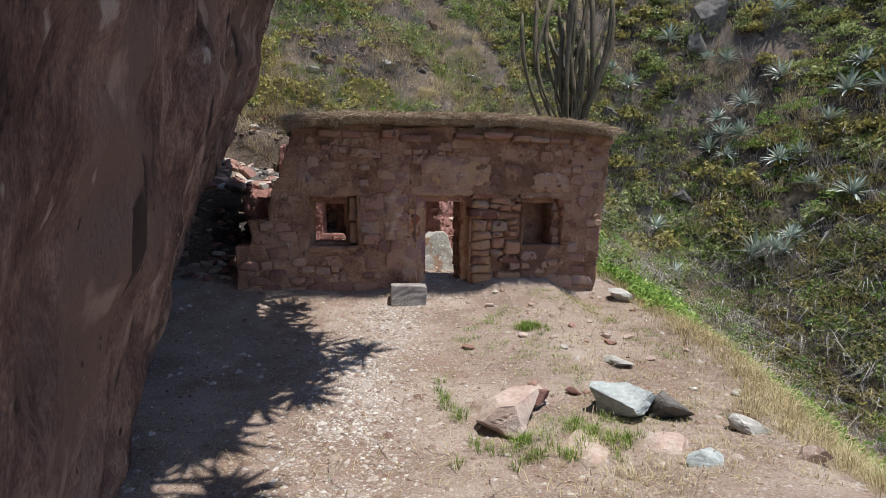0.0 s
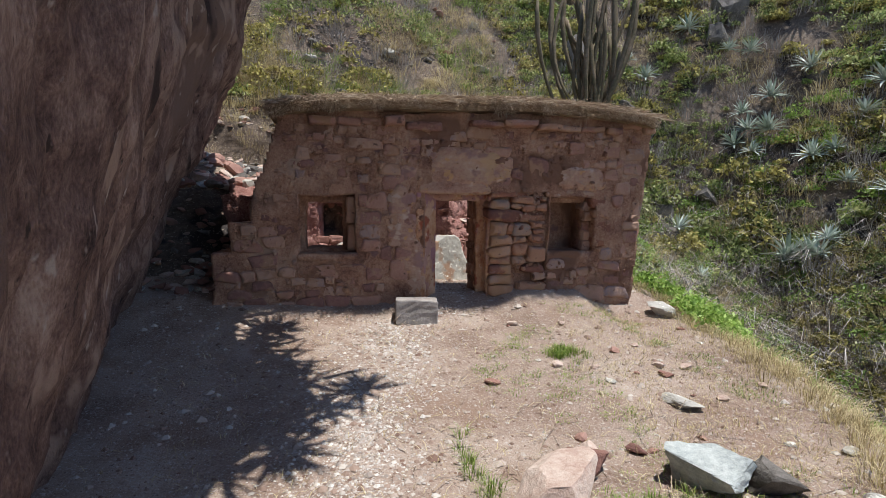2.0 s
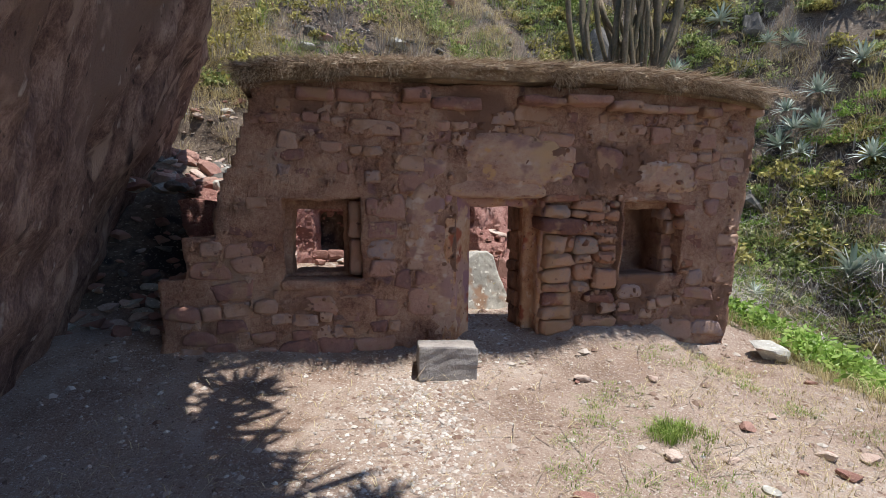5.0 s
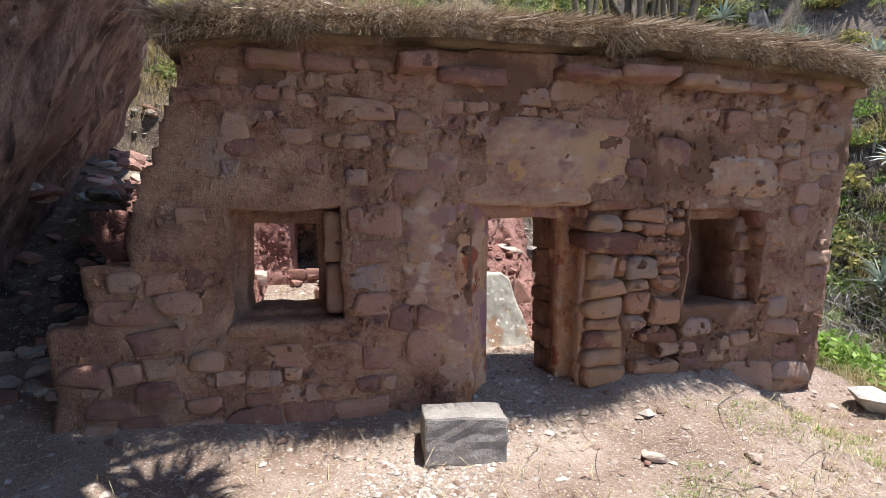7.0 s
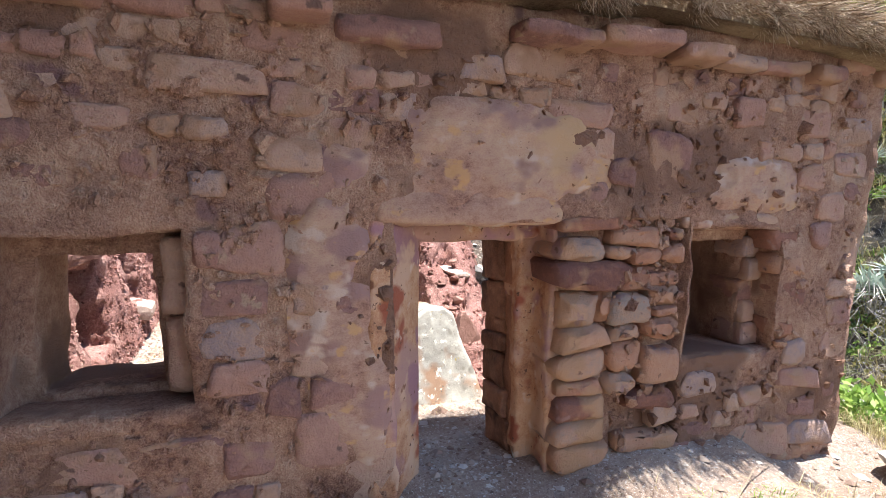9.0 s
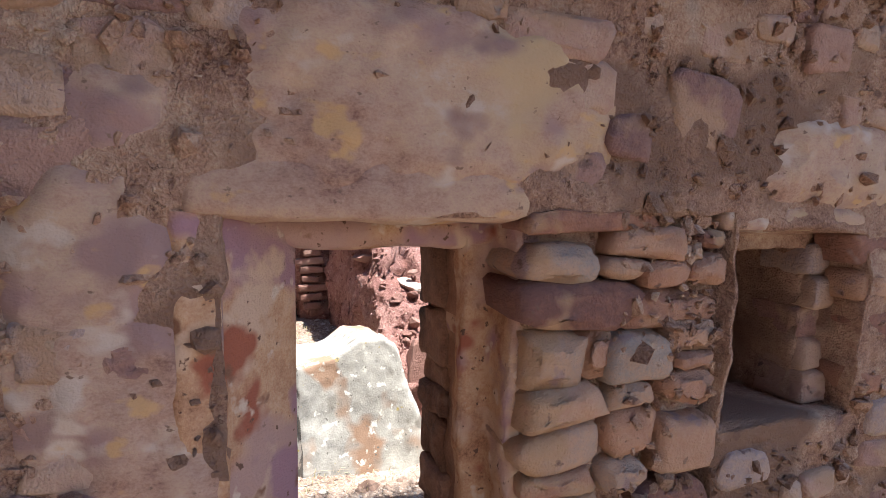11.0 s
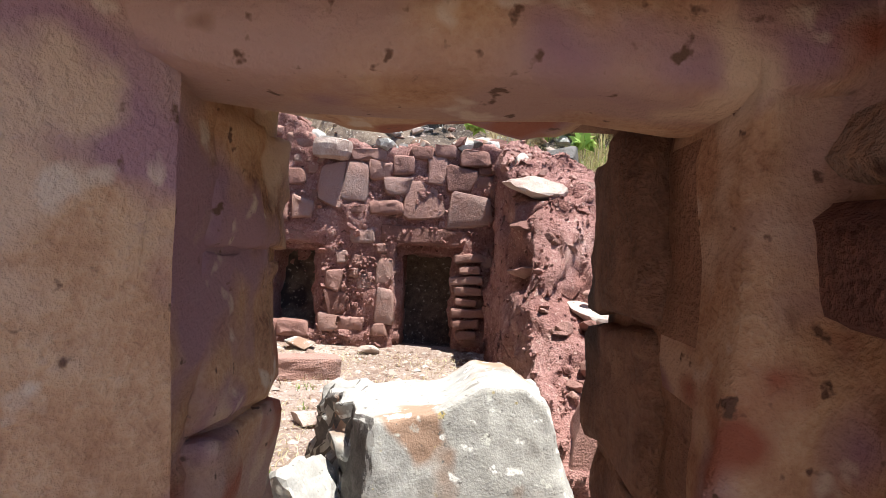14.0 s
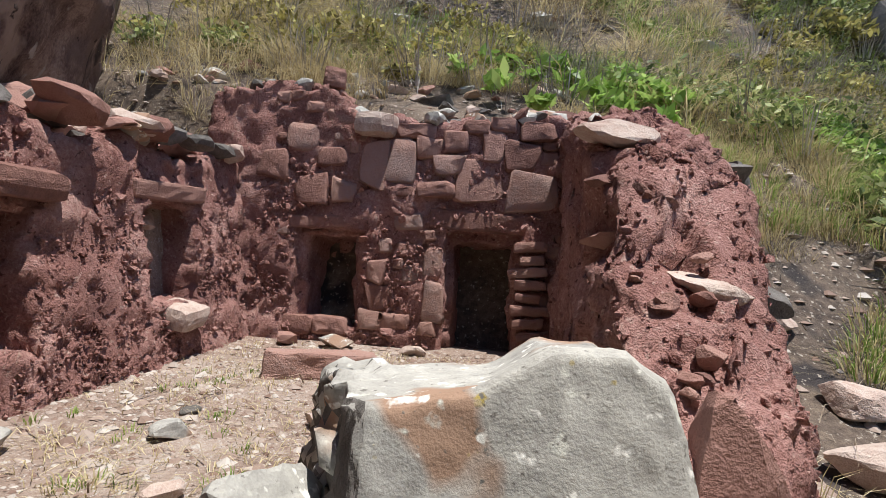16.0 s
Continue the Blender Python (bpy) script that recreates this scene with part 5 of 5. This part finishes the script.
stuff("gravel", pebble_cloud(w - np.array([0, 0, 0.02]), R.gamma(1.3, 0.016, len(w)) + 0.01, PEBBLE, "gravel", 102), "stones and scree beside the collapsed wall", "gravel")
q = spots(2600, 3.5, 7.5, 11.2, 17.5, lambda x, y: vnoise(xyz(x, y, 0), 1.8, 103) > -0.05)
flat_tufts("green_grass", q[::3], 20, 0.22, 0.009, 0.16, GREENGRASS, 59, "green grass beside the collapsed wall", 0.9)
flat_tufts("dry_grass", q, 20, 0.22, 0.006, 0.16, DRYGRASS, 58, "short dry grass beside the collapsed wall", 1.1)
q = spots(1300, 6.2, 13.5, 11.0, 22.0, lambda x, y: vnoise(xyz(x, y, 0), 0.8, 121) > -0.1)
flat_tufts("hill_grass", q, 22, 0.42, 0.010, 0.26, DRYGRASS, 122, "pale dry grass on the sunny slope past the ruin", 1.2)
w = spots(520, 7.0, 20.0, 11.0, 24.0)
stuff("dead_brush", blades(w, 12, 0.9, 0.020, 0.3, GREYTWIG, "dead_brush", 123, 1.5, 0.5), "sprays of pale leafless twigs on the slope", "brush")
# the leafy bank just past the wall's east corner
r = np.random.default_rng(48)
q = np.stack([r.uniform(5.9, 11, 700), r.uniform(8.5, 19, 700)], 1)
q = np.column_stack([q, ground(q[:, 0], q[:, 1]) + 0.25])
stuff("leafy_scrub", leafballs(q, r.uniform(0.25, 0.55, len(q)), 90, 0.05, BRIGHTLEAF, "leafy_scrub", 49), "dense green leafy scrub below the terrace edge", "scrub")
q = np.stack([r.uniform(5.2, 9, 380), r.uniform(3.0, 10, 380)], 1)
q = q[q[:, 0] > edge_x(q[:, 1]) + 1.3]
q = np.column_stack([q, ground(q[:, 0], q[:, 1]) + 0.15])
stuff("leafy_scrub", leafballs(q, r.uniform(0.2, 0.45, len(q)), 90, 0.05, BRIGHTLEAF, "leafy_scrub", 50), "green scrub on the slope below the terrace", "scrub")

big = np.stack([r.uniform(9, 34, 420), r.uniform(15, 42, 420)], 1)
big = np.column_stack([big, ground(big[:, 0], big[:, 1]) + 0.35])
stuff("brush", leafballs(big[:150], r.uniform(0.6, 1.25, 150), 300, 0.11, OLIVE, "brush", 81, 0.9), "tall olive-yellow brush on the hillside", "brush")
stuff("scrub", leafballs(big[150:340], r.uniform(0.6, 1.2, 190), 300, 0.10, SHRUB, "scrub", 82, 0.9), "tall dark green scrub on the hillside", "scrub")
stuff("dead_brush", blades(big[340:], 60, 1.3, 0.016, 0.5, GREYTWIG, "dead_brush", 83, 1.2, 0.5), "grey leafless brush on the hillside", "brush")
q = np.stack([r.uniform(9, 22, 620), r.uniform(10.5, 21, 620)], 1)
q = np.column_stack([q, ground(q[:, 0], q[:, 1]) + 0.25])
stuff("leafy_scrub", leafballs(q[:300], r.uniform(0.3, 0.7, 300), 150, 0.06, BRIGHTLEAF, "leafy_scrub", 98), "bright green leafy scrub on the slope", "scrub")
flat_tufts("hill_grass", q[300:] - np.array([0, 0, 0.25]), 60, 0.6, 0.012, 0.5, DRYGRASS, 99, "clumps of straw-coloured grass on the slope", 1.2)
# half-buried stones on the slope behind the ruin
for k in range(46):
    x, y = r.uniform(-2.5, 9), r.uniform(17.2, 25)
    s = r.uniform(0.15, 0.5)
    boulder("slope_stone", (s * 1.3, s, s * 0.7), (x, y, ground_at(x, y) + s * 0.15), (r.uniform(-20, 20), r.uniform(-20, 20), r.uniform(0, 360)), 1000 + k, (GREYROCK, DARKROCK, REDSTONE)[k % 3], "weathered stone half buried in the grassy slope", 2, 9, 0.08)
# dark outcrops in the slope
for k in range(34):
    x, y = r.uniform(11, 32), r.uniform(20, 40)
    s = r.uniform(0.9, 2.0)
    boulder("outcrop", (s * 1.2, s, s * 1.3), (x, y, ground_at(x, y) + s * 0.12), (r.uniform(-20, 20), r.uniform(-20, 20), r.uniform(0, 360)), 800 + k, DARKROCK, "dark weathered rock outcrop on the hillside", 3, 10, 0.12)


# ---- rosette plants ----
def agave_mesh(seed, leaves=34):
    r = np.random.default_rng(seed)
    V, F = [], []
    for k in range(leaves):
        a, el = r.uniform(0, 6.283), np.interp(k, [0, leaves], [0.15, 1.35])
        L, w = r.uniform(0.75, 1.0), r.uniform(0.045, 0.06)
        out, side = np.array([math.cos(a), math.sin(a), 0]), np.array([-math.sin(a), math.cos(a), 0])
        o = len(V)
        for t, ww in ((0, 0.8), (0.35, 1.0), (0.7, 0.7), (1.0, 0.02)):
            c = out * (L * t * math.cos(el)) + np.array([0, 0, L * (t * math.sin(el) - 0.35 * t * t * math.cos(el))])
            V += [c - side * w * ww, c + np.array([0, 0, -0.02 * ww]), c + side * w * ww]
        for j in range(3):
            b = o + 3 * j
            F += [(b, b + 1, b + 4, b + 3), (b + 1, b + 2, b + 5, b + 4)]
    return mesh_from("agave", V, F, AGAVE)


shapes = [agave_mesh(s) for s in (1, 2, 3)]
GROUP = "rosette plants on the hillside"
ra = np.random.default_rng(70)
places = [(16.4, 20.9, 0.8), (16.9, 20.8, 0.7), (17.1, 21.4, 0.6), (16.6, 20.2, 0.5), (21.1, 22.5, 0.8), (17.6, 18.4, 0.7), (18.2, 18.0, 0.6), (19.8, 20.8, 0.8), (22.6, 21.8, 0.9), (23.5, 20.5, 0.7),
          (15.2, 16.8, 0.9), (15.6, 16.4, 0.7), (20.5, 18.2, 0.9), (21.5, 18.5, 0.7), (17.0, 25.0, 0.8), (14.5, 24.5, 0.7), (18.0, 15.6, 0.8), (25.0, 24.0, 0.8)]
places += [(ra.uniform(12, 30), ra.uniform(16, 32), ra.uniform(0.4, 0.8)) for k in range(30)]
for k, (x, y, s) in enumerate(places):
    ob = new("rosette_plant", shapes[k % 3])
    ob.matrix_world = pose(x, y, ground_at(x, y) + 0.85, 20, 0, ra.uniform(0, 360)) @ Matrix.Scale(s * 1.3, 4)
    tagged(ob, "silvery green spiky rosette plant on the hillside", "plant", GROUP)
# a few on the cliff's brow, whose leaves fringe its shade
for k in range(22):
    y = 3.2 + 0.33 * k
    x = float(cliff_x(np.array(y), np.array(6.6))) + (0.25, -0.1, 0.1)[k % 3]
    ob = new("rosette_plant", shapes[k % 3])
    ob.matrix_world = pose(x, y, 6.7, 0, 35, 50 * k) @ Matrix.Scale((0.75, 1.0, 0.6)[k % 3], 4)
    tagged(ob, "spiky rosette plant hanging from the cliff's brow", "plant", "rosette plants on the cliff")


# ---- the big columnar cactus ----
def stem_mesh(pts, radii, ribs=7, seed=0):
    V, F, n = [], [], ribs * 2
    for (x, y, z), rad in zip(pts, radii):
        for k in range(n):
            a = 2 * math.pi * k / n
            rr = rad * (1.0 if k % 2 else 0.76)
            V.append((x + rr * math.cos(a), y + rr * math.sin(a), z))
    for j in range(len(pts) - 1):
        for k in range(n):
            q = (k + 1) % n
            F.append((j * n + k, j * n + q, (j + 1) * n + q, (j + 1) * n + k))
    F.append(tuple(range((len(pts) - 1) * n, len(pts) * n)))
    return mesh_from("stem", V, F, CACTUS, True)


CX, CYY = 8.0, 17.3
cactus = tagged(new("columnar_cactus"), "tall many-stemmed grey-green columnar cactus on the slope", "cactus")
cb = ground_at(CX, CYY) - 0.1
trunk = [(CX, CYY, cb + 0.55 * k) for k in range(5)]
part("trunk", stem_mesh(trunk, [0.3, 0.27, 0.26, 0.26, 0.2]), cactus, "woody grey cactus trunk")
rc = np.random.default_rng(77)
for k in range(30):
    a, spread = rc.uniform(0, 6.283), rc.uniform(0.15, 1.7)
    h, b = rc.uniform(3.5, 6.5), rc.uniform(1.4, 2.2)
    pts, rad = [], []
    for j in range(9):
        t = j / 8
        o = spread * (1 - (1 - t) ** 2.5)
        pts.append((CX + math.cos(a) * o + (0.10 + 0.3 * math.sin(k * 1.7) ** 2) * math.sin((4 + k % 4) * t + k), CYY + math.sin(a) * o * 0.7 + 0.12 * math.sin(4 * t + 2 * k), cb + b + h * t))
        rad.append((0.06, 0.075, 0.09)[k % 3] * (0.9 + 0.15 * math.sin(9 * t + k)) * (0.4 if j == 8 else 1))
    part("stem", stem_mesh(pts, rad), cactus)
